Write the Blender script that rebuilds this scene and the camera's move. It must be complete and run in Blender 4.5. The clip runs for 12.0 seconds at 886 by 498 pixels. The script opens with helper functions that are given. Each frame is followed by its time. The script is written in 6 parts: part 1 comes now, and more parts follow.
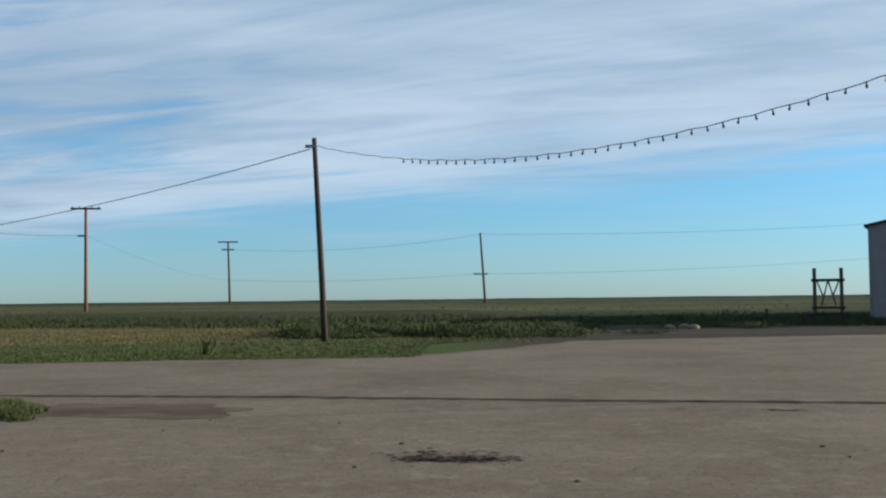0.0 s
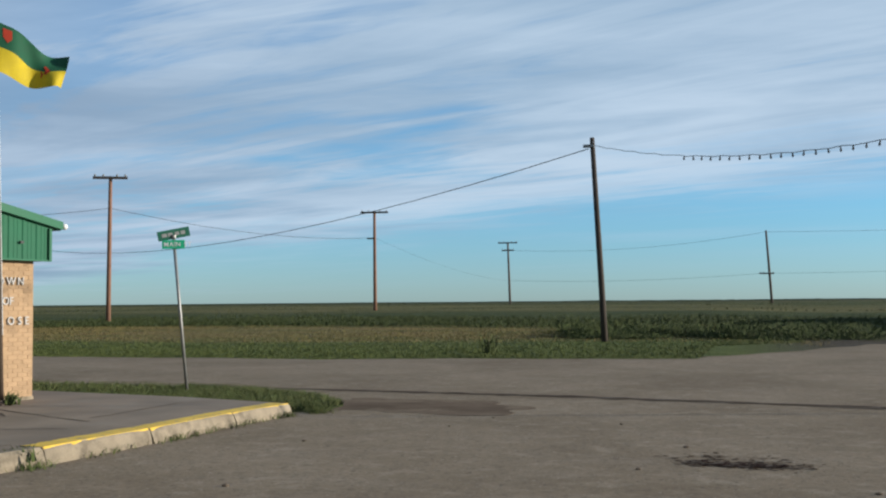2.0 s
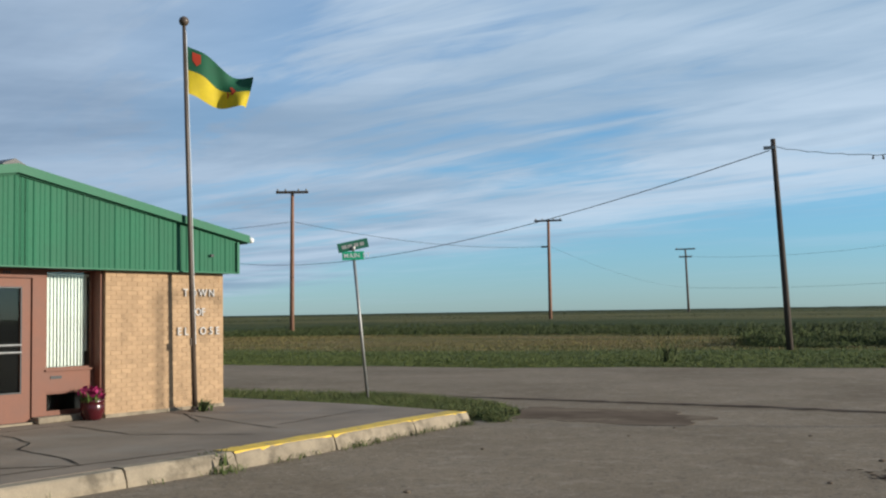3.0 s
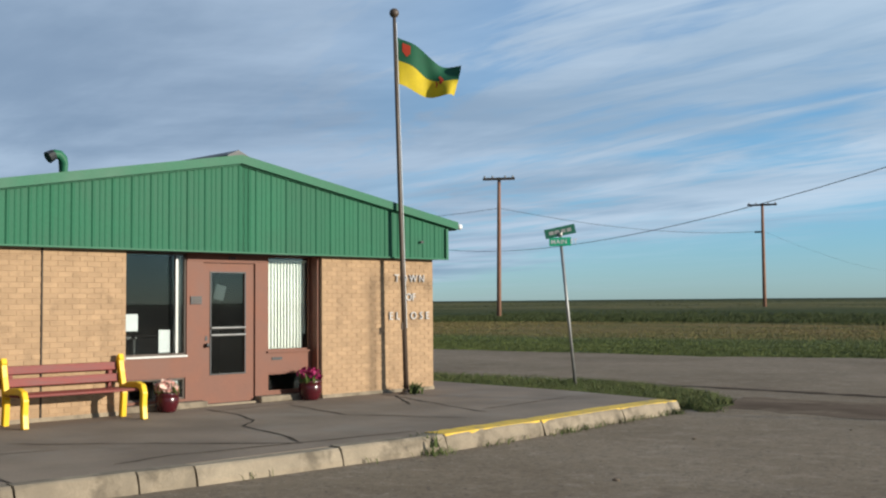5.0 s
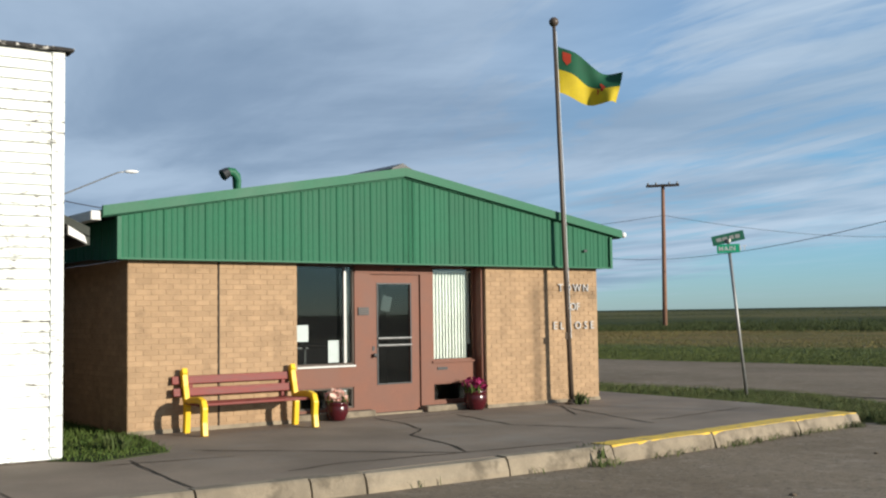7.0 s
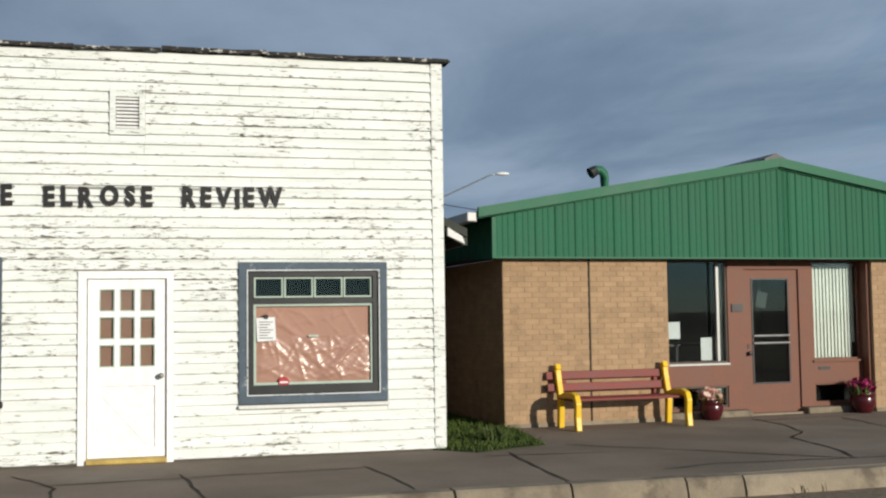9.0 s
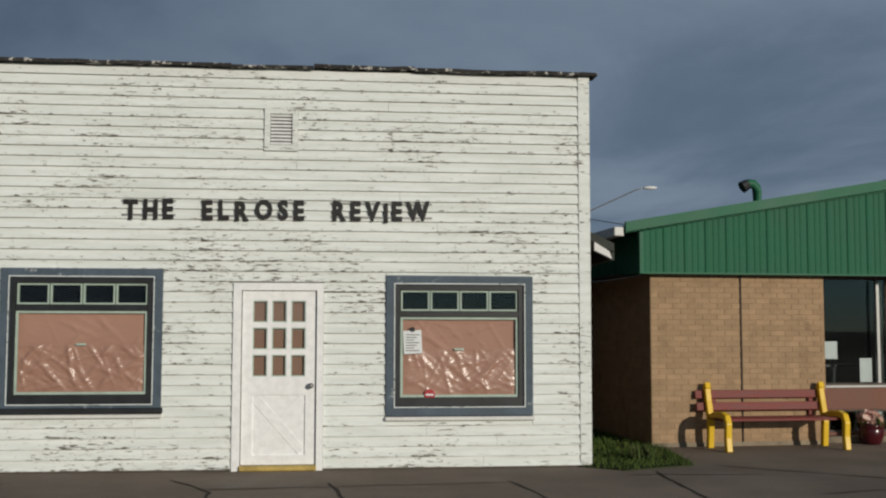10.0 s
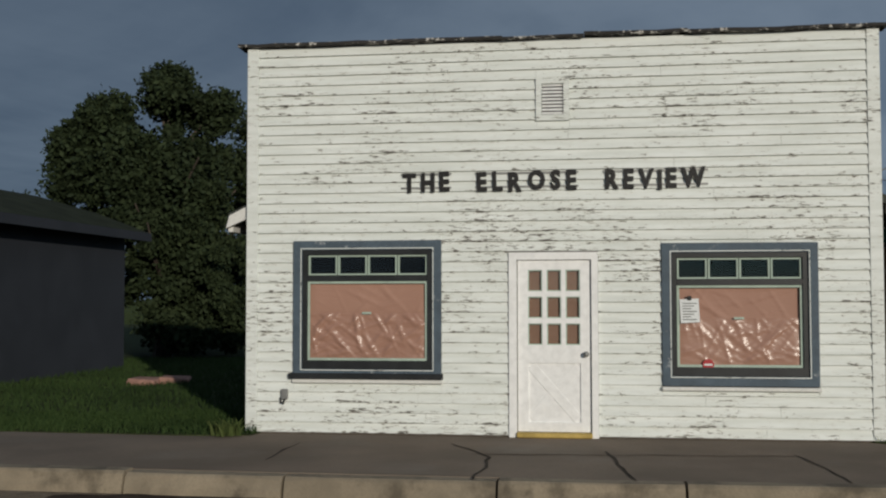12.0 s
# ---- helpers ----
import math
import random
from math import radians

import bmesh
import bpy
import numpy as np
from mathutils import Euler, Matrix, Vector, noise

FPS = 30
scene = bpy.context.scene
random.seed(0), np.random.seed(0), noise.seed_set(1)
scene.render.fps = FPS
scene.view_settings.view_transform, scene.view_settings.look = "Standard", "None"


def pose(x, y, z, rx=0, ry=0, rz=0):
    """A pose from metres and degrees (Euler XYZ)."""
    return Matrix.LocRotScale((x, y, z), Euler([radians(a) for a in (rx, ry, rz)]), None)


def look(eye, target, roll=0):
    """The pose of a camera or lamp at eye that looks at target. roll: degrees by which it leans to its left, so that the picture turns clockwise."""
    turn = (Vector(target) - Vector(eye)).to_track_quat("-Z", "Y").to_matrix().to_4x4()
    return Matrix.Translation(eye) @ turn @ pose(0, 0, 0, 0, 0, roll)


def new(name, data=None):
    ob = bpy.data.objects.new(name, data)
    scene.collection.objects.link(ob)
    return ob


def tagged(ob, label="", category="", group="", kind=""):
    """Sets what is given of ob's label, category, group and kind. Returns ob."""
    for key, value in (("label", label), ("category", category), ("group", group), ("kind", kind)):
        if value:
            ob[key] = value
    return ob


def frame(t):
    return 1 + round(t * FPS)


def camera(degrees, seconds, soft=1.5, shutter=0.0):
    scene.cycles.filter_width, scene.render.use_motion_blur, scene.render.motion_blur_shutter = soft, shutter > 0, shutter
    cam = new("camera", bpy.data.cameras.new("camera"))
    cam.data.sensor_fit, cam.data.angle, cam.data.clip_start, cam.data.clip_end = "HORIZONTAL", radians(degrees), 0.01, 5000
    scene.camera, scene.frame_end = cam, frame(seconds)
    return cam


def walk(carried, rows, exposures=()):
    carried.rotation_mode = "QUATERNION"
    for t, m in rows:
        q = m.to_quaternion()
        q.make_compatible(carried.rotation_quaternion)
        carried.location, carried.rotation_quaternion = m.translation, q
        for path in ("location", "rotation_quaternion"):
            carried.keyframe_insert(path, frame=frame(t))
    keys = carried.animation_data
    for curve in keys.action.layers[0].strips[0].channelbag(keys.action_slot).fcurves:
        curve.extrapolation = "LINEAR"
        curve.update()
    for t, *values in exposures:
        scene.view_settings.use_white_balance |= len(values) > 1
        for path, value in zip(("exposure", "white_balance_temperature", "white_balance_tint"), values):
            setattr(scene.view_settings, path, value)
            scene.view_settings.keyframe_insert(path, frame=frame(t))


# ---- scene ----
cam = camera(43.9, 12.0, soft=2.2)
EYE = 1.70
TURN = 0.094
PATH = [(0.0, 0.0, 2.74, 0.64), (0.5, 3.31, 2.53, 0.69), (1.0, 6.38, 2.26, 0.57), (1.5, 10.27, 2.54, 0.71), (2.0, 14.44, 2.88, 0.46),
        (2.5, 18.57, 2.92, 0.88), (3.0, 23.53, 3.43, 0.83), (3.5, 28.06, 3.61, 1.07), (3.7, 29.26, 3.27, 0.5), (5.3, 35.41, 2.74, 0.58), (5.5, 36.26, 2.65, 0.58),
        (6.0, 37.86, 3.08, 0.67), (6.5, 39.6, 3.4, 0.84), (7.0, 42.71, 3.42, 0.77), (7.5, 48.43, 3.22, 0.23), (7.7, 51.01, 3.06, 0.5),
        (9.5, 65.11, 3.98, 0.34), (10.0, 69.2, 4.31, -0.07), (10.5, 73.13, 4.26, -0.1), (11.0, 76.79, 3.87, -0.2), (11.5, 80.03, 3.25, -0.4),
        (12.0, 83.3, 2.69, 0.07)]
walk(cam, [(t, pose(-TURN * math.sin(radians(w)), TURN * math.cos(radians(w)), EYE, 90 + p, r, w)) for t, w, p, r in PATH],
     exposures=[(0.0, 0.26), (7.7, 0.26), (9.3, -0.55), (9.6, -0.82), (10.0, -0.98), (10.5, -1.12), (12.0, -1.10)])

# ---- sky and sun ----
SUN_EL, SUN_AZ = 12.0, 77.0   # degrees above the horizon, and clockwise from +y
world = bpy.data.worlds.new("sky")
scene.world = world
world.use_nodes = True


class Nodes:
    """A short hand for node trees."""

    def __init__(self, tree):
        self.tree = tree

    def put(self, val, socket):
        if isinstance(val, bpy.types.NodeSocket):
            self.tree.links.new(val, socket)
        elif val is not None:
            socket.default_value = val

    def math(self, op, a, b=None, c=None, clamp=False):
        n = self.tree.nodes.new("ShaderNodeMath")
        n.operation, n.use_clamp = op, clamp
        for i, v in enumerate((a, b, c)):
            self.put(v, n.inputs[i])
        return n.outputs[0]

    def step(self, v, lo, hi):
        n = self.tree.nodes.new("ShaderNodeMapRange")
        n.interpolation_type = "SMOOTHSTEP"
        for i, x in enumerate((v, lo, hi)):
            self.put(x, n.inputs[i])
        return n.outputs[0]

    def mix(self, fac, a, b, mode="MIX"):
        n = self.tree.nodes.new("ShaderNodeMix")
        n.data_type, n.blend_type = "RGBA", mode
        for v, s in ((fac, n.inputs[0]), (a, n.inputs[6]), (b, n.inputs[7])):
            if isinstance(v, tuple) and len(v) == 3:
                v = (*v, 1)
            self.put(v, s)
        return n.outputs[2]

    def noise(self, vec, scale, detail=4.0, rough=0.55, distort=0.0):
        n = self.tree.nodes.new("ShaderNodeTexNoise")
        self.put(vec, n.inputs["Vector"])
        for k, v in (("Scale", scale), ("Detail", detail), ("Roughness", rough), ("Distortion", distort)):
            self.put(v, n.inputs[k])
        return n.outputs["Fac"]

    def stretch(self, vec, size=(1, 1, 1), turn=(0, 0, 0), shift=(0, 0, 0)):
        n = self.tree.nodes.new("ShaderNodeMapping")
        self.put(vec, n.inputs["Vector"])
        n.inputs["Location"].default_value, n.inputs["Scale"].default_value = shift, size
        n.inputs["Rotation"].default_value = [radians(a) for a in turn]
        return n.outputs[0]

    def coord(self, kind):
        return self.tree.nodes.new("ShaderNodeTexCoord").outputs[kind]

    def place(self):
        return self.tree.nodes.new("ShaderNodeNewGeometry").outputs["Position"]

    def parts(self, vec):
        n = self.tree.nodes.new("ShaderNodeSeparateXYZ")
        self.put(vec, n.inputs[0])
        return n.outputs

    def join(self, x, y, z):
        n = self.tree.nodes.new("ShaderNodeCombineXYZ")
        for i, v in enumerate((x, y, z)):
            self.put(v, n.inputs[i])
        return n.outputs[0]


def make_sky():
    k = Nodes(world.node_tree)
    nodes = world.node_tree.nodes
    back = nodes["Background"]
    sky = nodes.new("ShaderNodeTexSky")
    sky.sky_type, sky.sun_disc = "NISHITA", False
    sky.sun_elevation, sky.sun_rotation = radians(SUN_EL + 14), radians(SUN_AZ)
    sky.air_density, sky.dust_density, sky.ozone_density = 1.0, 0.2, 3.0
    d = k.parts(k.coord("Generated"))
    clear = k.mix(1.0, sky.outputs[0], (0.53, 0.93, 1.15), "MULTIPLY")
    clear = k.mix(k.step(d[2], 0.15, -0.02), clear, k.mix(1.0, clear, (0.94, 0.80, 0.94), "MULTIPLY"))
    up = k.math("ADD", k.math("MAXIMUM", d[2], 0.0), 0.03)
    px, py = k.math("DIVIDE", d[0], up), k.math("DIVIDE", d[1], up)
    plane = k.join(px, py, 0.0)
    # one wide sheet of cloud with streaky holes, ending over the northern horizon and thickening towards the west
    turned = k.stretch(plane, (1, 1, 1), (0, 0, 24))
    broad = k.noise(k.stretch(turned, (0.17, 0.40, 1)), 1.0, 5, 0.55, 0.7)
    fine = k.noise(k.stretch(turned, (0.40, 1.5, 1), (0, 0, 0), (3, 1, 0)), 1.0, 6, 0.62, 1.1)
    wisp = k.noise(k.stretch(turned, (0.9, 3.4, 1), (0, 0, 6), (1, 5, 0)), 1.0, 5, 0.6, 1.4)
    puff = k.noise(k.stretch(plane, (0.34, 0.50, 1), (0, 0, 20), (7, 2, 0)), 1.0, 6, 0.55, 0.5)
    body = k.math("ADD", k.math("MULTIPLY", broad, 0.55), k.math("MULTIPLY", fine, 0.30))
    body = k.math("ADD", body, k.math("MULTIPLY", wisp, 0.15))
    bearing = k.math("ADD", d[1], k.math("MULTIPLY", d[0], 0.55))
    west = k.step(bearing, 0.86, 0.28)
    deep = k.step(bearing, 0.02, -0.75)
    edge = k.math("ADD", py, k.math("MULTIPLY", px, 0.75))
    edge = k.math("ADD", edge, k.math("MULTIPLY", k.math("SUBTRACT", body, 0.5), 13.0))
    sheet = k.step(edge, 9.2, 6.0)
    thin = k.step(body, 0.37, 0.50)
    cover = k.math("MAXIMUM", k.math("ADD", k.math("MULTIPLY", thin, 0.72), 0.24), k.math("MULTIPLY", west, 0.97))
    cover = k.math("MULTIPLY", cover, k.math("MAXIMUM", sheet, k.math("MULTIPLY", deep, 0.95)))
    haze = k.math("MULTIPLY", k.step(body, 0.46, 0.72), k.step(edge, 20.0, 10.0))
    cover = k.math("MAXIMUM", cover, k.math("MULTIPLY", haze, 0.30))
    tone = k.math("ADD", k.math("MULTIPLY", puff, 0.65), k.math("MULTIPLY", fine, 0.35))
    bright = k.mix(k.step(tone, 0.34, 0.62), (2.7, 3.85, 5.15), (4.5, 5.6, 6.8))
    soft_tone = k.math("ADD", k.math("MULTIPLY", puff, 0.86), k.math("MULTIPLY", fine, 0.14))
    grey = k.mix(k.step(soft_tone, 0.34, 0.66), (1.95, 2.75, 3.9), (3.5, 4.5, 5.8))
    cloud = k.mix(west, bright, grey)
    cloud = k.mix(deep, cloud, k.mix(1.0, cloud, (0.62, 0.65, 0.68), "MULTIPLY"))
    both = k.mix(cover, clear, cloud)
    k.put(both, back.inputs["Color"])
    back.inputs["Strength"].default_value = 0.10


make_sky()
sun = new("sun", bpy.data.lights.new("sun", "SUN"))
sun.data.energy, sun.data.angle, sun.data.color = 5.0, radians(0.5), (1.0, 0.92, 0.79)
a, e = radians(SUN_AZ), radians(SUN_EL)
sun.matrix_world = look((30 * math.sin(a) * math.cos(e), 30 * math.cos(a) * math.cos(e), 30 * math.sin(e)), (0, 0, 0))


# ---- materials ----
def material(name, base, rough=0.8, metal=0.0, vary=0.25, scale=8.0, grain=60.0, bump=0.15, dirt=None, dirt_at=(0.55, 0.75), dirt_scale=2.0,
             island=False, piece=0.0, stretch=(1, 1, 1), space="Object", spec=0.4, bump_size=0.01):
    m = bpy.data.materials.new(name)
    m.use_nodes = True
    k = Nodes(m.node_tree)
    p = m.node_tree.nodes["Principled BSDF"]
    vec = k.place() if space == "World" else k.coord("Object")
    vec = k.stretch(vec, stretch)
    big = k.noise(vec, scale, 4)
    small = k.noise(vec, grain, 3)
    lo = tuple(c * (1 - vary) for c in base)
    hi = tuple(min(1, c * (1 + vary)) for c in base)
    col = k.mix(k.step(big, 0.25, 0.75), lo, hi)
    col = k.mix(k.math("MULTIPLY", k.step(small, 0.35, 0.7), 0.35), col, tuple(c * 0.7 for c in base))
    if piece:
        if island:
            rnd = m.node_tree.nodes.new("ShaderNodeNewGeometry").outputs["Random Per Island"]
        else:
            rnd = m.node_tree.nodes.new("ShaderNodeObjectInfo").outputs["Random"]
        h = m.node_tree.nodes.new("ShaderNodeHueSaturation")
        k.put(col, h.inputs["Color"])
        k.put(k.math("ADD", k.math("MULTIPLY", rnd, 2 * piece), 1 - piece), h.inputs["Value"])
        col = h.outputs[0]
    if dirt:
        mask = k.step(k.noise(vec, dirt_scale, 6, 0.65), *dirt_at)
        col = k.mix(mask, col, dirt)
    k.put(col, p.inputs["Base Color"])
    p.inputs["Metallic"].default_value = metal
    p.inputs["Specular IOR Level"].default_value = spec
    k.put(k.math("ADD", k.math("MULTIPLY", big, 0.2), rough - 0.1, clamp=True), p.inputs["Roughness"])
    if bump:
        b = m.node_tree.nodes.new("ShaderNodeBump")
        b.inputs["Strength"].default_value, b.inputs["Distance"].default_value = bump, bump_size
        k.put(k.math("ADD", small, big), b.inputs["Height"])
        k.put(b.outputs[0], p.inputs["Normal"])
    return m


def asphalt_material():
    m = bpy.data.materials.new("dusty_asphalt")
    m.use_nodes = True
    k = Nodes(m.node_tree)
    p = m.node_tree.nodes["Principled BSDF"]
    vec = k.place()
    big = k.noise(vec, 0.22, 5, 0.6, 0.4)
    mid = k.noise(k.stretch(vec, (0.8, 1.2, 1)), 0.9, 5, 0.6)
    fine = k.noise(vec, 38, 4, 0.7)
    col = k.mix(k.step(big, 0.3, 0.7), (0.182, 0.138, 0.094), (0.268, 0.210, 0.150))
    col = k.mix(k.math("MULTIPLY", k.step(mid, 0.45, 0.75), 0.45), col, (0.275, 0.225, 0.172))
    col = k.mix(k.math("MULTIPLY", k.step(fine, 0.45, 0.75), 0.5), col, (0.09, 0.078, 0.066))
    rough = k.noise(vec, 11, 5, 0.75)
    col = k.mix(k.math("MULTIPLY", k.step(rough, 0.5, 0.62), 0.42), col, (0.10, 0.082, 0.064))
    pale = k.noise(k.stretch(vec, (1, 1, 1), (0, 0, 0), (9, 4, 0)), 2.6, 6, 0.7)
    col = k.mix(k.math("MULTIPLY", k.step(pale, 0.5, 0.68), 0.45), col, (0.33, 0.275, 0.21))
    stones = k.noise(vec, 17, 2, 0.5)
    col = k.mix(k.step(stones, 0.66, 0.70), col, (0.095, 0.080, 0.066))
    grit = k.noise(k.stretch(vec, (1, 1, 1), (0, 0, 0), (2, 8, 0)), 24, 2, 0.5)
    col = k.mix(k.step(grit, 0.66, 0.70), col, (0.36, 0.31, 0.25))
    k.put(col, p.inputs["Base Color"])
    p.inputs["Roughness"].default_value = 0.95
    p.inputs["Specular IOR Level"].default_value = 0.05
    b = m.node_tree.nodes.new("ShaderNodeBump")
    b.inputs["Strength"].default_value, b.inputs["Distance"].default_value = 0.5, 0.02
    k.put(k.math("ADD", fine, k.math("MULTIPLY", mid, 1.5)), b.inputs["Height"])
    k.put(b.outputs[0], p.inputs["Normal"])
    return m


def field_material():
    m = bpy.data.materials.new("prairie_grass")
    m.use_nodes = True
    k = Nodes(m.node_tree)
    p = m.node_tree.nodes["Principled BSDF"]
    vec = k.place()
    xyz = k.parts(vec)
    wob = k.noise(k.stretch(vec, (0.02, 0.08, 1)), 1.0, 5, 0.6)
    y = k.math("ADD", xyz[1], k.math("MULTIPLY", k.math("SUBTRACT", wob, 0.5), 26.0))
    patch = k.noise(k.stretch(vec, (0.12, 0.45, 1)), 1.0, 6, 0.65)
    blade = k.noise(k.stretch(vec, (1.0, 0.35, 1)), 6.0, 5, 0.7)
    green = k.mix(k.step(patch, 0.3, 0.7), (0.066, 0.090, 0.024), (0.090, 0.108, 0.032))
    tan = k.mix(k.step(patch, 0.35, 0.65), (0.185, 0.132, 0.056), (0.108, 0.108, 0.034))
    weed = k.mix(k.step(patch, 0.35, 0.65), (0.032, 0.046, 0.014), (0.056, 0.068, 0.021))
    wide = k.noise(k.stretch(vec, (0.012, 0.035, 1), (0, 0, 4)), 1.0, 6, 0.6)
    far = k.mix(k.step(k.math("ADD", k.math("MULTIPLY", patch, 0.4), k.math("MULTIPLY", wide, 0.6)), 0.42, 0.58), (0.050, 0.062, 0.020), (0.130, 0.112, 0.045))
    col = k.mix(k.step(y, 43, 49), green, tan)
    col = k.mix(k.step(y, 58, 63), col, weed)
    col = k.mix(k.step(y, 86, 105), col, far)
    col = k.mix(k.step(y, 150, 260), col, (0.030, 0.038, 0.016))
    dirt = k.math("MULTIPLY", k.step(xyz[0], -0.5, 4.5), k.step(k.math("ADD", y, k.math("MULTIPLY", xyz[0], -0.25)), 66, 54))
    col = k.mix(k.math("MULTIPLY", dirt, k.step(patch, 0.2, 0.5)), col, (0.060, 0.050, 0.042))
    col = k.mix(k.math("MULTIPLY", k.step(blade, 0.42, 0.72), 0.35), col, (0.040, 0.050, 0.018))
    k.put(col, p.inputs["Base Color"])
    p.inputs["Roughness"].default_value = 0.95
    p.inputs["Specular IOR Level"].default_value = 0.1
    b = m.node_tree.nodes.new("ShaderNodeBump")
    b.inputs["Strength"].default_value, b.inputs["Distance"].default_value = 0.9, 0.25
    k.put(k.math("ADD", blade, patch), b.inputs["Height"])
    k.put(b.outputs[0], p.inputs["Normal"])
    return m


def peeling_material():
    """White house paint that flakes off grey boards, most of all along some stretches."""
    m = bpy.data.materials.new("peeling_white_paint")
    m.use_nodes = True
    k = Nodes(m.node_tree)
    p = m.node_tree.nodes["Principled BSDF"]
    vec = k.place()
    flat = k.stretch(vec, (2.4, 2.4, 12.0))
    low = k.math("FRACT", k.math("DIVIDE", k.math("SUBTRACT", k.parts(vec)[2], 0.172), 0.1163))
    lip = k.math("MULTIPLY", k.step(low, 0.34, 0.04), 0.055)
    flake = k.noise(flat, 3.2, 8, 0.72, 0.3)
    area = k.noise(k.stretch(vec, (1, 1, 2.2)), 0.85, 3, 0.5)
    speck = k.noise(k.stretch(vec, (5, 5, 9)), 4.5, 4, 0.6)
    cut = k.math("SUBTRACT", k.math("SUBTRACT", 0.652, lip), k.math("MULTIPLY", k.step(area, 0.40, 0.68), 0.075))
    mask = k.step(flake, cut, k.math("ADD", cut, 0.012))
    small = k.math("MULTIPLY", k.step(speck, 0.675, 0.69), k.step(area, 0.36, 0.6))
    mask = k.math("MAXIMUM", mask, small)
    tone = k.noise(k.stretch(vec, (0.6, 0.6, 7)), 2.0, 5, 0.6)
    paint = k.mix(k.step(tone, 0.25, 0.75), (0.68, 0.71, 0.67), (0.82, 0.85, 0.82))
    soft = k.step(flake, k.math("SUBTRACT", cut, 0.10), k.math("ADD", cut, 0.02))
    paint = k.mix(k.math("MULTIPLY", soft, 0.45), paint, (0.55, 0.53, 0.46))
    wood = k.mix(k.noise(flat, 12, 4, 0.6), (0.045, 0.042, 0.038), (0.20, 0.185, 0.155))
    k.put(k.mix(mask, paint, wood), p.inputs["Base Color"])
    p.inputs["Roughness"].default_value = 0.7
    b = m.node_tree.nodes.new("ShaderNodeBump")
    b.inputs["Strength"].default_value, b.inputs["Distance"].default_value = 0.5, 0.003
    k.put(k.math("SUBTRACT", k.math("MULTIPLY", tone, 0.4), mask), b.inputs["Height"])
    k.put(b.outputs[0], p.inputs["Normal"])
    return m


def glass_material(name, tint, gloss=0.9):
    m = bpy.data.materials.new(name)
    m.use_nodes = True
    nt = m.node_tree
    nt.nodes.remove(nt.nodes["Principled BSDF"])
    clear, shine, blend = nt.nodes.new("ShaderNodeBsdfTransparent"), nt.nodes.new("ShaderNodeBsdfGlossy"), nt.nodes.new("ShaderNodeMixShader")
    clear.inputs[0].default_value = (*tint, 1)
    shine.inputs["Roughness"].default_value = 0.02
    shine.inputs[0].default_value = (gloss, gloss, gloss, 1)
    fr = nt.nodes.new("ShaderNodeFresnel")
    fr.inputs[0].default_value = 1.42
    nt.links.new(fr.outputs[0], blend.inputs[0])
    nt.links.new(clear.outputs[0], blend.inputs[1])
    nt.links.new(shine.outputs[0], blend.inputs[2])
    nt.links.new(blend.outputs[0], nt.nodes["Material Output"].inputs[0])
    return m


def leaf_material(name, a, b, soft=0.0):
    """Leaves that vary one by one; soft turns their shading towards that of a whole sward."""
    m = bpy.data.materials.new(name)
    m.use_nodes = True
    k = Nodes(m.node_tree)
    p = m.node_tree.nodes["Principled BSDF"]
    rnd = m.node_tree.nodes.new("ShaderNodeNewGeometry").outputs["Random Per Island"]
    patch = k.noise(k.place(), 0.5, 3)
    col = k.mix(rnd, a, b)
    col = k.mix(k.math("MULTIPLY", k.step(patch, 0.4, 0.7), 0.5), col, tuple(0.6 * x for x in a))
    k.put(col, p.inputs["Base Color"])
    p.inputs["Roughness"].default_value = 0.75
    p.inputs["Specular IOR Level"].default_value = 0.15
    if soft:
        blend = m.node_tree.nodes.new("ShaderNodeMix")
        blend.data_type = "VECTOR"
        k.put(soft, blend.inputs[0])
        k.put(m.node_tree.nodes.new("ShaderNodeNewGeometry").outputs["Normal"], blend.inputs[4])
        k.put((0.55, 0.1, 0.83), blend.inputs[5])
        k.put(blend.outputs[1], p.inputs["Normal"])
    return m


def kraft_material(name, rough, spec, dent):
    """Brown paper, bare and dull, or lying under a clear film that shines on its creases."""
    m = bpy.data.materials.new(name)
    m.use_nodes = True
    k = Nodes(m.node_tree)
    p = m.node_tree.nodes["Principled BSDF"]
    vec = k.coord("Object")
    tone = k.noise(vec, 1.6, 4)
    k.put(k.mix(tone, (0.33, 0.178, 0.128), (0.43, 0.250, 0.186)), p.inputs["Base Color"])
    p.inputs["Roughness"].default_value = rough
    p.inputs["Specular IOR Level"].default_value = spec
    fold = k.noise(k.stretch(vec, (1.2, 1, 3.2), (0, 38, 0)), 2.6, 5, 0.5, 1.0)
    crease = k.math("ABSOLUTE", k.math("SUBTRACT", fold, 0.5))
    b = m.node_tree.nodes.new("ShaderNodeBump")
    b.inputs["Strength"].default_value, b.inputs["Distance"].default_value = 0.7, dent
    k.put(crease, b.inputs["Height"])
    k.put(b.outputs[0], p.inputs["Normal"])
    return m


